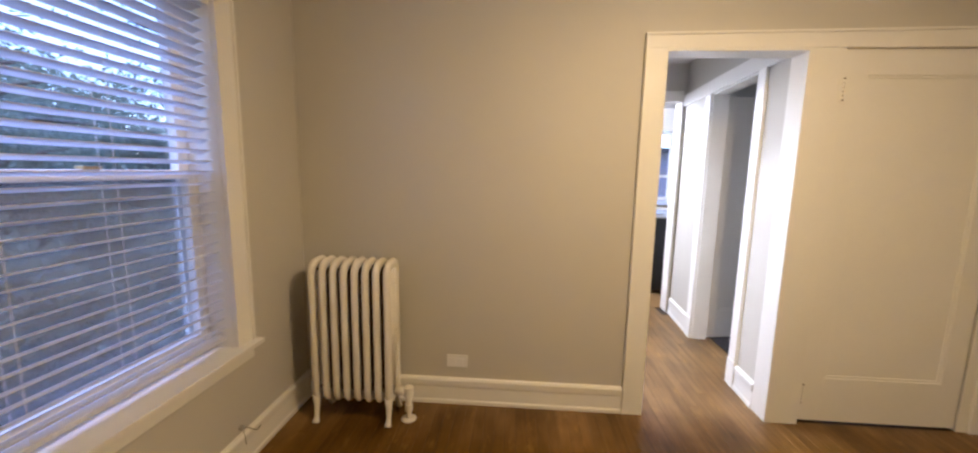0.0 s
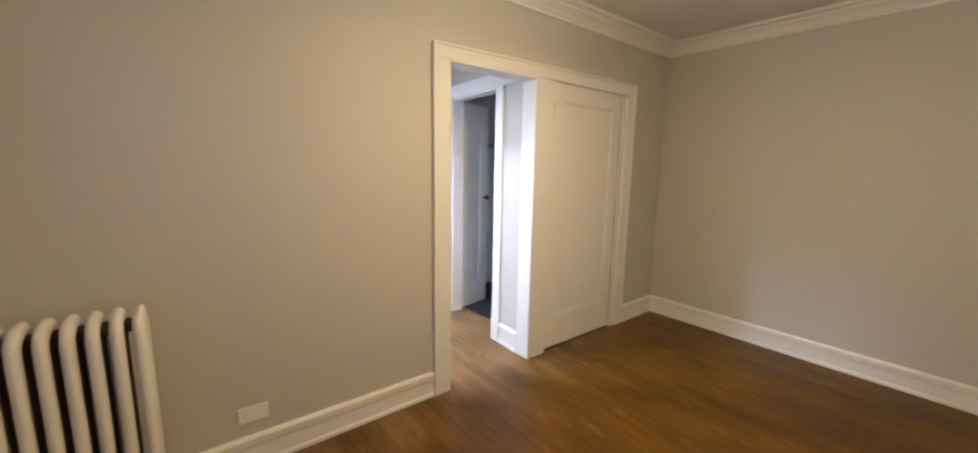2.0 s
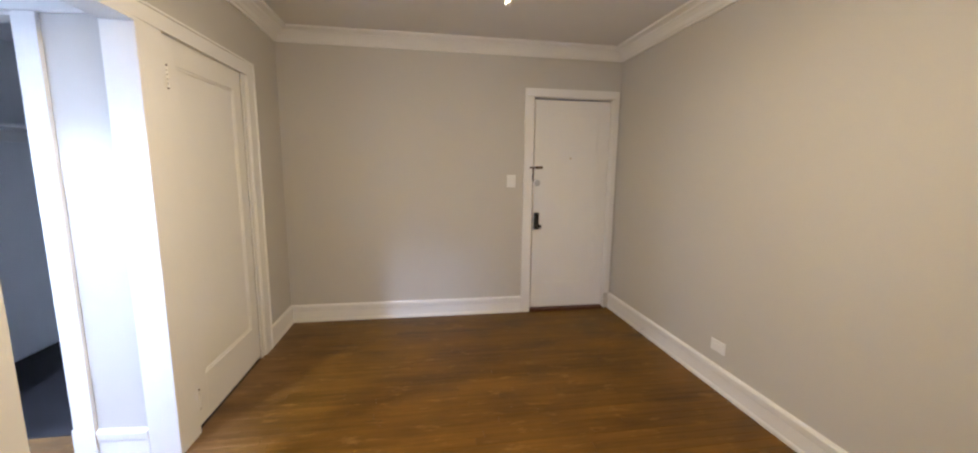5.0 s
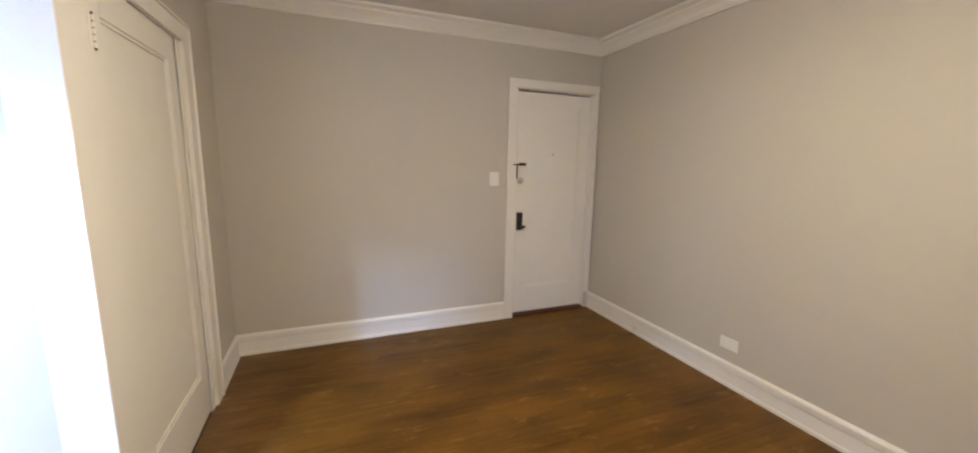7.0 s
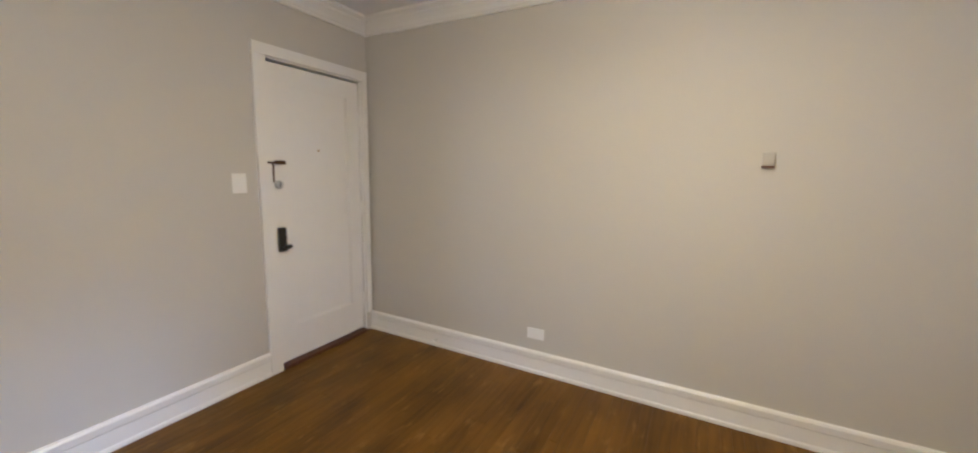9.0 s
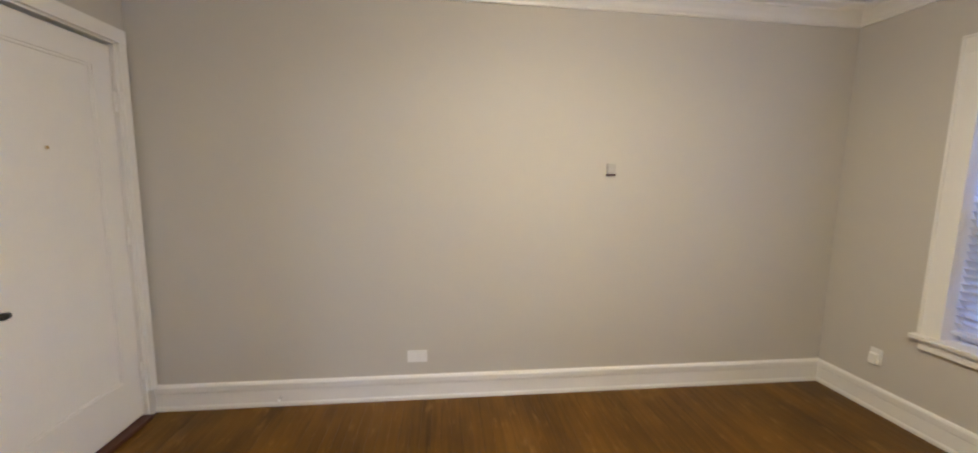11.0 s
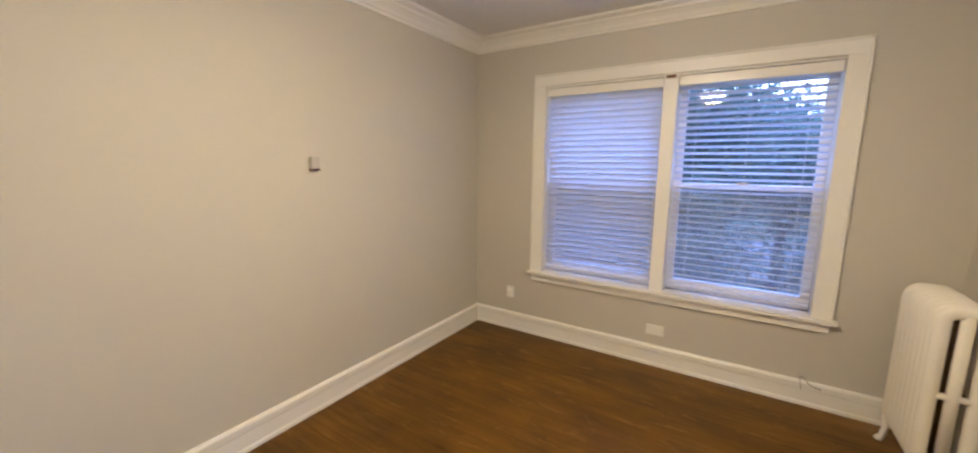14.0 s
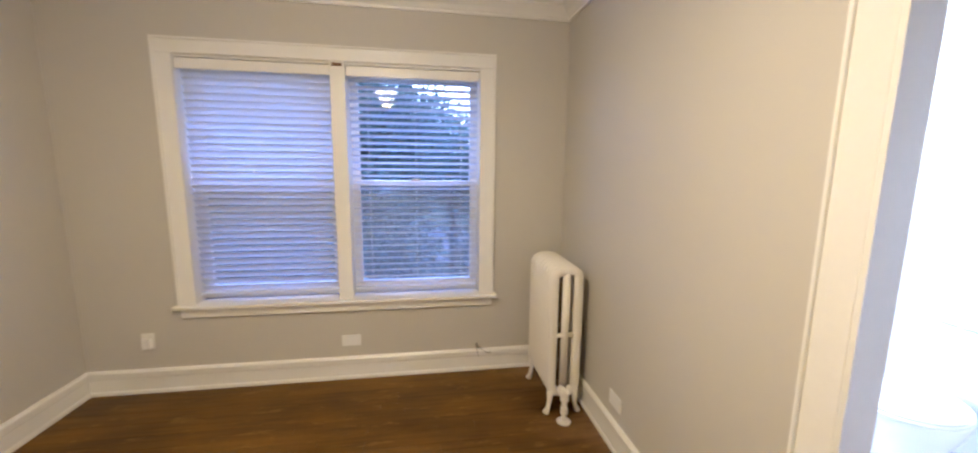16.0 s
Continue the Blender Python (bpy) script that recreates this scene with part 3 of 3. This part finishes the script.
def blind(y0, y1, tilt, label):
    """A horizontal blind between y0 and y1; tilt in degrees raises the slats' room edge."""
    cy, w = (y0 + y1) / 2, (y1 - y0)
    b = empty("window_blind", label, "window blind", (-4.425, cy, 0.62), "blinds of the double window")
    part("valance", boxes((0.040, 0.052, -w / 2, w / 2, 1.388, 1.449), (-0.025, 0.0395, -w / 2, w / 2, 1.41, 1.448), bevel=0.003), M_TRIM, b, "white valance")
    part("bottom_rail", boxes((-0.025, 0.025, -w / 2 + 0.004, w / 2 - 0.004, 0.0, 0.018), bevel=0.005), M_SLAT, b)
    bm = bmesh.new()
    half, l = 0.025, w / 2 - 0.004
    ring = []
    for k in range(5):
        u = -half + 2 * half * k / 4
        ring.append((u, 0.004 * (1 - (u / half) ** 2)))
    a, t = radians(tilt), 0.0012
    prof = [(u, v + t) for u, v in ring] + [(u, v - t) for u, v in ring[::-1]]
    prof = [(u * math.cos(a) - v * math.sin(a), u * math.sin(a) + v * math.cos(a)) for u, v in prof]
    ends = [[bm.verts.new((x, y, z)) for x, z in prof] for y in (-l, l)]
    for k in range(len(prof)):
        j = (k + 1) % len(prof)
        bm.faces.new((ends[0][k], ends[0][j], ends[1][j], ends[1][k]))
    bm.faces.new(ends[0][::-1])
    bm.faces.new(ends[1])
    first = part("slat", bm, M_SLAT, b)
    first.location = (0, 0, 0.045)
    for i in range(1, 32):
        s = new("slat", first.data)
        s.parent = b
        s.location = (random.uniform(-0.0008, 0.0008), random.uniform(-0.001, 0.001), 0.045 + i * 0.0428)
        s.rotation_euler = (random.uniform(-0.002, 0.002), radians(random.uniform(-1.5, 1.5)), 0)
    for y in (-w * 0.36, 0.0, w * 0.36):
        for x in (-0.026, 0.026):
            part("ladder_cord", tube(bmesh.new(), [(x, y, 0.018), (x, y, 1.42)], 0.0009, 6), M_PLASTIC, b)
    return b


bracket = empty("blind_bracket", "small dark metal bracket between the two window blinds", "bracket", (-4.356, -1.49, 2.068))
part("plate", boxes((0.001, 0.010, -0.03, 0.03, -0.008, 0.010), bevel=0.002), M_BRONZE, bracket)
blind(-1.440, -0.606, 15, "white horizontal slat blind, slats nearly open, hanging in a window")
blind(-2.394, -1.540, 50, "white horizontal slat blind, slats nearly closed, hanging in a window")


# ---- radiator ----
def radiator(x0, x1, y_back, y_front, height, count):
    r = empty("radiator", "old cast iron column radiator with cream paint, standing in the corner", "radiator", ((x0 + x1) / 2, (y_back + y_front) / 2, 0))
    pitch, depth = (x1 - x0) / count, y_back - y_front
    hd, rx, ry = depth / 2, 0.0185, 0.030
    zt, zb = height - ry, 0.135
    path = []
    c, rad = hd - ry, 0.045
    for cx, cz, a0 in ((c - rad, zt - rad, 0), (-c + rad, zt - rad, 90), (-c + rad, zb + rad, 180), (c - rad, zb + rad, 270)):
        for k in range(5):
            a = radians(a0 + k * 22.5)
            path.append((0, cx + rad * math.cos(a), cz + rad * math.sin(a)))
    bm = tube(bmesh.new(), path, ry, 12, closed=True, flat=(rx / ry, 1), side_axis=(1, 0, 0))
    inner = [(0, 0, zb + 0.01), (0, 0, zt - 0.01)]
    first = part("section", bm, M_RAD, r, smooth=True)
    for i in range(count):
        s = first if i == 0 else new("section", first.data)
        s.parent = r
        s.location = ((i + 0.5) * pitch - (x1 - x0) / 2, 0, 0)
        # inner sections get a dark middle column: the gap shade is painted in
        end = i in (0, count - 1)
        web = tube(bmesh.new(), inner, 0.024, 12, flat=(rx / 0.024 if end else 0.96, 1), side_axis=(1, 0, 0))
        tube(web, [(0, -hd + ry + 0.01, 0.49), (0, hd - ry - 0.01, 0.49)], 0.015, 8)
        if i:
            for z, size in ((zt - 0.03, 0.026), (zb + 0.03, 0.030)):
                part("nipple", tube(bmesh.new(), [(-pitch, 0, z), (0, 0, z)], size, 10), M_RUST_SHADE, s, "rusty iron nipple between two sections, darkened with painted gap shade", smooth=True)
        part("inner_column", web, M_RAD if end else M_RUST_SHADE, s, "" if end else "inner iron column darkened with painted shade between the columns", smooth=True)
    for sx in (-1, 1):
        for sy in (-1, 1):
            x, y = sx * ((x1 - x0) / 2 - pitch / 2), sy * (hd - ry)
            part("leg", tube(bmesh.new(), [(x, y, 0.15), (x, y + sy * 0.004, 0.08), (x, y + sy * 0.012, 0.03), (x, y + sy * 0.022, 0.012), (x, y + sy * 0.026, 0.0)], [0.024, 0.015, 0.013, 0.018, 0.020], 10), M_RAD, r, smooth=True)
    ex = (x1 - x0) / 2
    v = part("valve", tube(bmesh.new(), [(ex - 0.01, -0.02, 0.165), (ex + 0.03, -0.02, 0.165), (ex + 0.045, -0.02, 0.165)], [0.022, 0.026, 0.018], 12), M_RAD, r, "painted valve", smooth=True)
    part("riser_pipe", tube(bmesh.new(), [(ex + 0.065, -0.02, 0.0), (ex + 0.065, -0.02, 0.05), (ex + 0.065, -0.02, 0.052), (ex + 0.065, -0.02, 0.09), (ex + 0.065, -0.02, 0.092), (ex + 0.065, -0.02, 0.13),
                                        (ex + 0.065, -0.02, 0.135), (ex + 0.065, -0.02, 0.19), (ex + 0.065, -0.02, 0.20)], [0.014, 0.014, 0.022, 0.022, 0.016, 0.016, 0.026, 0.026, 0.012], 12), M_RAD, v, smooth=False)
    part("floor_flange", lathe(bmesh.new(), [(0.042, 0), (0.042, 0.004), (0.030, 0.009), (0.016, 0.011)], (ex + 0.065, -0.02, 0)), M_RAD, v, "painted floor flange", smooth=True)
    return r


radiator(-4.232, -3.772, -0.062, -0.27, 0.905, 8)


# ---- small fittings on the walls ----
def plate(name, label, category, centre, normal, w, h, slots=(), group=""):
    """A wall plate w wide and h high; normal is the way it faces: 'e', 'w', 'n' or 's'."""
    ob = empty(name, label, category, centre, group)
    ob.rotation_euler = (0, 0, radians({"s": 0, "e": 90, "n": 180, "w": -90}[normal]))
    part("cover", boxes((-w / 2, w / 2, -0.006, 0, -h / 2, h / 2), bevel=0.002), M_PLASTIC, ob)
    for x, z, a, b, m, pname in slots:
        part(pname, boxes((x - a / 2, x + a / 2, -0.0085, -0.0062, z - b / 2, z + b / 2), bevel=0.0005), m, ob)
    return ob


DUPLEX = [(-0.02, 0, 0.028, 0.034, M_PLASTIC, "socket"), (0.02, 0, 0.028, 0.034, M_PLASTIC, "socket")]
plate("wall_outlet", "white sideways duplex power outlet low on the wall beside the radiator", "outlet", (-3.465, -0.0005, 0.265), "s", 0.122, 0.076, DUPLEX, "wall outlets")
plate("wall_outlet", "white sideways duplex power outlet above the baseboard of the bare wall", "outlet", (-1.525, SOUTH + 0.0005, 0.283), "n", 0.122, 0.076, DUPLEX, "wall outlets")
plate("wall_outlet", "white sideways duplex power outlet on the wall under the window", "outlet", (WEST + 0.0005, -1.475, 0.275), "e", 0.122, 0.076, DUPLEX, "wall outlets")
plate("light_switch", "white double light switch beside the entry door", "light switch", (-0.0005, -2.01, 1.29), "w", 0.085, 0.118,
      [(-0.018, 0, 0.012, 0.026, M_PLASTIC, "toggle"), (0.018, 0, 0.012, 0.026, M_PLASTIC, "toggle")])
jack = plate("phone_jack", "small white wall jack box low on the wall by the corner", "wall jack", (WEST + 0.0005, -2.705, 0.345), "e", 0.07, 0.10)
part("box", boxes((-0.024, 0.024, -0.032, -0.0065, -0.045, 0.02), bevel=0.004), M_PLASTIC, jack, "white plug-in box")

thermo = empty("thermostat", "small white wall thermostat with a dark strip at its foot", "thermostat", (-2.735, SOUTH, 1.47))
part("body", boxes((-0.027, 0.027, 0.001, 0.026, -0.022, 0.043), bevel=0.004), M_BEIGE, thermo)
part("base_strip", boxes((-0.027, 0.027, 0.001, 0.024, -0.033, -0.0225), bevel=0.002), M_THRESH, thermo, "dark red-brown strip at the foot")

stop = empty("door_stop", "small spring door stop on the baseboard", "door stop", (-0.71, SOUTH + 0.015, 0.065))
part("spring", tube(bmesh.new(), [(0.006 * math.cos(a / 2), 0.004 + a * 0.0011, 0.006 * math.sin(a / 2)) for a in range(48)], 0.0016, 5), M_STEEL, stop)
part("tip", tube(bmesh.new(), [(0, 0.052, 0), (0, 0.066, 0)], 0.008, 10), M_PLASTIC, stop, "white rubber tip")

cable = empty("coax_cable", "short brown cable end coming out at the baseboard", "cable", (WEST + 0.02, -0.60, 0.19))
part("wire", tube(bmesh.new(), [(0, -0.01, 0.0), (0.015, 0.01, -0.006), (0.02, 0.03, -0.03), (0.018, 0.06, -0.05), (0.012, 0.095, -0.052)], 0.002, 6), M_CABLE, cable)
part("loose_wire", tube(bmesh.new(), [(0, -0.01, 0.004), (0.006, -0.008, -0.04), (0.004, 0.0, -0.085)], 0.0013, 5), M_CABLE, cable)
part("clip", boxes((-0.018, 0.004, -0.018, 0.0, -0.006, 0.012), bevel=0.002), M_STEEL, cable)

# ---- ceiling lamp ----
light = empty("ceiling_light", "lit ceiling light with a white glass bowl and two pull chains", "ceiling light", (LAMP_X, LAMP_Y, CEIL))
part("canopy", lathe(bmesh.new(), [(0.065, 0), (0.065, -0.02), (0.045, -0.045), (0.02, -0.05), (0.014, -0.052)]), M_STEEL, light, "metal ceiling canopy", smooth=True)
part("stem", tube(bmesh.new(), [(0, 0, -0.05), (0, 0, -0.16)], 0.012, 10), M_STEEL, light)
part("fitter", lathe(bmesh.new(), [(0.02, -0.15), (0.11, -0.165), (0.145, -0.18), (0.145, -0.20)]), M_STEEL, light, smooth=True)
bowl = part("bowl", lathe(bmesh.new(), [(0.140, -0.205), (0.138, -0.23), (0.118, -0.262), (0.085, -0.285), (0.045, -0.297), (0.008, -0.30)], sides=32), M_GLOBE, light, "lit opal glass bowl", smooth=True)
bowl.visible_shadow = False
for x, y, z in ((-0.045, 0.095, -0.535), (0.065, -0.085, -0.545)):
    bm = bmesh.new()
    k = 0
    while -0.20 - k * 0.006 > z:
        bmesh.ops.create_icosphere(bm, subdivisions=1, radius=0.0028, matrix=Matrix.Translation((x, y, -0.20 - k * 0.006)))
        k += 1
    chain = part("pull_chain", bm, M_PLASTIC, light)
    part("pull_bob", lathe(bmesh.new(), [(0.002, 0.04), (0.006, 0.032), (0.011, 0.012), (0.009, 0.003), (0.002, 0.0)], (x, y, z - 0.03), 10), M_PLASTIC, chain, "white pull bob", smooth=True)

bath_light = empty("bathroom_light", "lit round glass ceiling light in the bathroom", "ceiling light", (-3.30, 0.76, 2.56))
part("base", lathe(bmesh.new(), [(0.07, 0), (0.07, -0.03)]), M_STEEL, bath_light)
g = part("globe", lathe(bmesh.new(), [(0.06, -0.031), (0.085, -0.06), (0.095, -0.10), (0.08, -0.15), (0.05, -0.18), (0.01, -0.19)]), M_BATHGLOBE, bath_light, "lit glass globe", smooth=True)
g.visible_shadow = False

# ---- closet fittings ----
shelf = tagged(finish("closet_shelf", boxes((-1.585, -0.105, 1.38, 1.675, 1.63, 1.65), (-1.585, -0.105, 1.655, 1.675, 1.55, 1.629), bevel=0.002), M_TRIM), "white painted shelf across the closet", "shelf")

# ---- bathroom ----
toilet = empty("toilet", "white porcelain toilet with its lid closed", "toilet", (-3.06, 1.25, 0.004))
part("bowl", lathe(bmesh.new(), [(0.10, 0), (0.115, 0.02), (0.10, 0.10), (0.12, 0.20), (0.165, 0.30), (0.185, 0.37), (0.18, 0.385)], (0, 0.02, 0), 32, (1, 1.25)), M_PORCELAIN, toilet, smooth=True)
part("seat", lathe(bmesh.new(), [(0.186, 0.386), (0.190, 0.392), (0.186, 0.402)], (0, 0.0, 0), 32, (1, 1.22)), M_PORCELAIN, toilet, smooth=True)
part("lid", lathe(bmesh.new(), [(0.184, 0.404), (0.186, 0.412), (0.17, 0.424), (0.05, 0.428)], (0, 0.0, 0), 32, (1, 1.22)), M_PORCELAIN, toilet, smooth=True)
part("tank", boxes((-0.23, 0.23, 0.29, 0.50, 0.38, 0.73), bevel=0.025), M_PORCELAIN, toilet, smooth=False)
part("tank_lid", boxes((-0.24, 0.24, 0.28, 0.51, 0.731, 0.765), bevel=0.012), M_PORCELAIN, toilet)

# ---- kitchen seen down the hall ----
stove = empty("kitchen_range", "black kitchen range with a grey cooktop", "range", (-1.33, 2.83, 0))
part("body", boxes((-0.32, 0.32, -0.42, 0.42, 0.03, 0.88), bevel=0.006), M_BLACK, stove)
part("cooktop", boxes((-0.32, 0.32, -0.42, 0.42, 0.881, 0.90), bevel=0.004), M_STEEL, stove)
for x, y in ((-0.16, -0.2), (0.16, -0.2), (-0.16, 0.2), (0.16, 0.2)):
    part("burner", lathe(bmesh.new(), [(0.09, 0.901), (0.09, 0.915), (0.06, 0.92)], (x, y, 0)), M_STEEL, stove)
cab = empty("kitchen_cabinet", "white base cabinet under the kitchen window", "cabinet", (-1.05, 4.66, 0))
part("body", boxes((-0.6, 0.6, -0.28, 0.33, 0.08, 0.86), bevel=0.003), M_TRIM, cab)
for x in (-0.3, 0.3):
    part("door", boxes((x - 0.28, x + 0.28, -0.30, -0.281, 0.12, 0.82), bevel=0.004), M_TRIM, cab)
part("worktop", boxes((-0.62, 0.62, -0.31, 0.33, 0.861, 0.895), bevel=0.004), M_STEEL, cab, "grey worktop")
kw = empty("window_3", "white double-hung kitchen window with clear panes", "window", (-0.905, 5.05, 0.9), kind="structure")
part("window_frame", boxes((-0.44, -0.39, -0.02, 0.02, 0.02, 1.2), (0.39, 0.44, -0.02, 0.02, 0.02, 1.2), (-0.39, 0.39, -0.02, 0.02, 0.02, 0.08), (-0.39, 0.39, -0.02, 0.02, 0.42, 0.46),
                           (-0.39, 0.39, -0.02, 0.02, 1.16, 1.2), bevel=0.002), M_TRIM, kw)
p = part("pane", boxes((-0.39, 0.39, -0.002, 0.002, 0.08, 0.42), (-0.39, 0.39, -0.002, 0.002, 0.46, 1.16)), M_GLASS, kw)
p.visible_shadow = False
casing("kitchen_window_casing", [(-1.44, -1.352, 4.978, 4.999, 0.9, 2.12), (-0.458, -0.37, 4.978, 4.999, 0.9, 2.12), (-1.44, -0.37, 4.976, 4.999, 2.121, 2.20)], "white casing of the kitchen window")


# ---- outdoors ----
structure("ground", boxes((-160, 120, -120, 120, -3.4, -3.2)), M_GRASS, "dim lawn outside the windows")


structure("road", boxes((-31, -22, -60, 60, -3.25, -3.17)), M_ASPHALT, "dim asphalt street beyond the trees")
structure("pavement", boxes((-21.9, -20.2, -60, 60, -3.25, -3.10), bevel=0.0), M_PAVE, "pale concrete pavement beside the street")


def tree(at, trunk_h, crown_r, leaves, seed, label, leaf=1.0):
    rng = random.Random(seed)
    t = empty("tree", label, "tree", at, "trees outside the window")
    bm = bmesh.new()
    tube(bm, [(0, 0, 0), (0.05, 0.02, trunk_h * 0.4), (-0.04, 0.06, trunk_h * 0.8), (0.02, 0, trunk_h * 1.2)], [0.22, 0.17, 0.13, 0.06], 10)
    tips = []
    for k in range(16):
        a, e = rng.uniform(0, math.tau), rng.uniform(0.1, 1.1)
        l = crown_r * rng.uniform(0.6, 1.0)
        z0 = trunk_h * rng.uniform(0.5, 1.15)
        p1 = Vector((0, 0, z0))
        p2 = p1 + Vector((math.cos(a) * math.cos(e), math.sin(a) * math.cos(e), math.sin(e))) * l * 0.5
        p3 = p2 + Vector((math.cos(a + rng.uniform(-.5, .5)), math.sin(a + rng.uniform(-.5, .5)), rng.uniform(-0.1, 0.6))) * l * 0.5
        tube(bm, [p1, p2, p3], [0.07, 0.04, 0.012], 6)
        tips += [p2, p3, (p2 + p3) / 2]
    part("trunk", bm, M_BARK, t)
    verts, faces = [], []
    for k in range(int(leaves * 2.4)):
        c = rng.choice(tips)
        p = Vector(c) + Vector((rng.gauss(0, 1), rng.gauss(0, 1), rng.gauss(0, 0.8))) * crown_r * 0.20
        s = rng.uniform(0.05, 0.12) * leaf
        m = Euler((rng.uniform(0, 3.1), rng.uniform(0, 3.1), rng.uniform(0, 6.2))).to_matrix()
        i = len(verts)
        verts += [tuple(p + m @ Vector(q)) for q in ((-s, 0, 0), (0, -s * 0.45, 0.1 * s), (s, 0, 0), (0, s * 0.45, 0.1 * s))]
        faces.append((i, i + 1, i + 2, i + 3))
    me = bpy.data.meshes.new("crown")
    me.from_pydata(verts, [], faces)
    me.materials.append(M_LEAF)
    c = new("crown", me)
    c.parent = t
    return t


for i, (x, y, h, r, n) in enumerate(((-10.5, -3.4, 2.5, 2.3, 9000), (-11.5, 1.9, 2.2, 2.2, 9000), (-15, -3.6, 5.0, 3.6, 10000), (-16, -8.5, 4.4, 3.4, 8000), (-10.8, 4.8, 1.7, 1.8, 6000),
                                     (-16.5, 6.0, 4.9, 3.3, 10000), (-21, 12, 5.4, 3.6, 10000), (-13.5, 4.6, 6.6, 2.2, 1500), (-11, 7.6, 7.0, 1.6, 700), (-12.5, 8.8, 2.0, 2.3, 7000), (-17, 14, 3.8, 3.4, 8000), (-36, 1, 5.4, 5.0, 8000), (-35, 9, 6.2, 5.2, 9000), (-34, 16, 6.2, 5.2, 8000), (-36, -8, 5.0, 4.5, 6000),
                                     (-19.5, 0.3, 5.0, 3.5, 9500), (-23, 3.6, 5.2, 3.6, 8000), (-30, 21, 6.4, 5.0, 8000), (-12, 13, 2.2, 2.4, 6000), (-13, 3.3, 1.5, 2.2, 7000), (-14.5, 7.2, 2.0, 2.5, 7000), (-14.5, -3.2, 5.4, 2.8, 5500), (-15.5, -5.0, 6.4, 2.6, 3500))):
    tree((x, y, -3.2), h, r, n, 11 + i, "leafy tree in dim evening light outside the window", 0.55 if n < 2000 else 1.0)

house = empty("neighbour_house", "grey brick neighbouring house with a flat roof and a small window", "house", (1.2, 16.0, -3.2))
for a, b, c, d in ((-7, -1.6, 0, 5.5), (-1.6, -0.6, 0, 2.6), (-1.6, -0.6, 4.0, 5.5), (-0.6, 6, 0, 5.5)):
    part("wall", boxes((a, b, -0.15, 0.15, c, d)), M_GREYBRICK, house)
part("roof", boxes((-7.2, 6.2, -0.4, 6.0, 5.501, 5.7), bevel=0.02), M_SLOT, house, "dark flat roof")
hw = part("window", boxes((-1.6, -1.52, -0.1, 0.0, 2.6, 4.0), (-0.68, -0.6, -0.1, 0.0, 2.6, 4.0), (-1.52, -0.68, -0.1, 0.0, 3.26, 3.32), bevel=0.004), M_TRIM, house, "white window")
part("pane", boxes((-1.52, -0.68, -0.02, -0.01, 2.6, 3.259), (-1.52, -0.68, -0.02, -0.01, 3.321, 4.0)), M_SLOT, hw)

# ---- floor boards, last ----
floor = structure("floor", boxes((WEST + 0.001, -0.001, SOUTH + 0.001, -0.001, -0.0115, -0.002), (HALL_W - 0.04, HALL_E + 0.055, 0.0, HALL_N + 0.1, -0.0115, -0.0021), (HALL_E + 0.0555, -1.471, 0.12, 1.67, -0.0115, -0.0021)), M_GAP, "dark stained oak strip floor")


def plank_mesh(length, width):
    bm = bmesh.new()
    w, l, b = width / 2 - 0.0003, length / 2 - 0.0004, 0.0006
    low = [bm.verts.new((x, y, -0.002)) for x, y in ((-w, -l), (w, -l), (w, l), (-w, l))]
    mid = [bm.verts.new((x, y, -b)) for x, y in ((-w, -l), (w, -l), (w, l), (-w, l))]
    top = [bm.verts.new((x, y, 0)) for x, y in ((-w + b, -l + b), (w - b, -l + b), (w - b, l - b), (-w + b, l - b))]
    for a, c in ((low, mid), (mid, top)):
        for k in range(4):
            bm.faces.new((a[k], a[(k + 1) % 4], c[(k + 1) % 4], c[k]))
    bm.faces.new(top)
    me = bpy.data.meshes.new("floorboard")
    bm.to_mesh(me)
    bm.free()
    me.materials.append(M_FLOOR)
    return me


BOARD = 0.0574
planks = {}


def board_row(parent, x, y, y1, shortest, longest, rng):
    """Boards end to end from y to y1; boards of one length share a mesh."""
    while y1 - y > 0.01:
        length = rng.randint(shortest, longest) * 0.05
        if y1 - y - length < 0.3:
            length = y1 - y
        key = round(length, 3)
        if key not in planks:
            planks[key] = plank_mesh(length, BOARD)
        ob = new("floorboard", planks[key])
        ob.parent = parent
        ob.location = (x, y + length / 2, rng.uniform(-0.0003, 0.0003))
        y += length


rng = random.Random(5)
x = WEST + 0.005 + BOARD / 2
while x < -BOARD / 2:
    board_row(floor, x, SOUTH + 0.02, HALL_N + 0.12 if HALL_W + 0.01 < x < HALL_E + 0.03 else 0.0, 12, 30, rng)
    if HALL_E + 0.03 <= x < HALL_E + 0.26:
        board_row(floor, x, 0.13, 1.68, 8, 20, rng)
    x += BOARD
kb = bmesh.new()
rk = random.Random(8)
for i in range(int(3.95 / BOARD)):
    y = 1.905
    while y < 4.9:
        l = min(rk.uniform(0.6, 1.4), 4.99 - y)
        x = -3.07 + i * BOARD
        box(kb, x + 0.0005, x + BOARD - 0.0005, y, y + l - 0.001, -0.011, 0.0)
        y += l
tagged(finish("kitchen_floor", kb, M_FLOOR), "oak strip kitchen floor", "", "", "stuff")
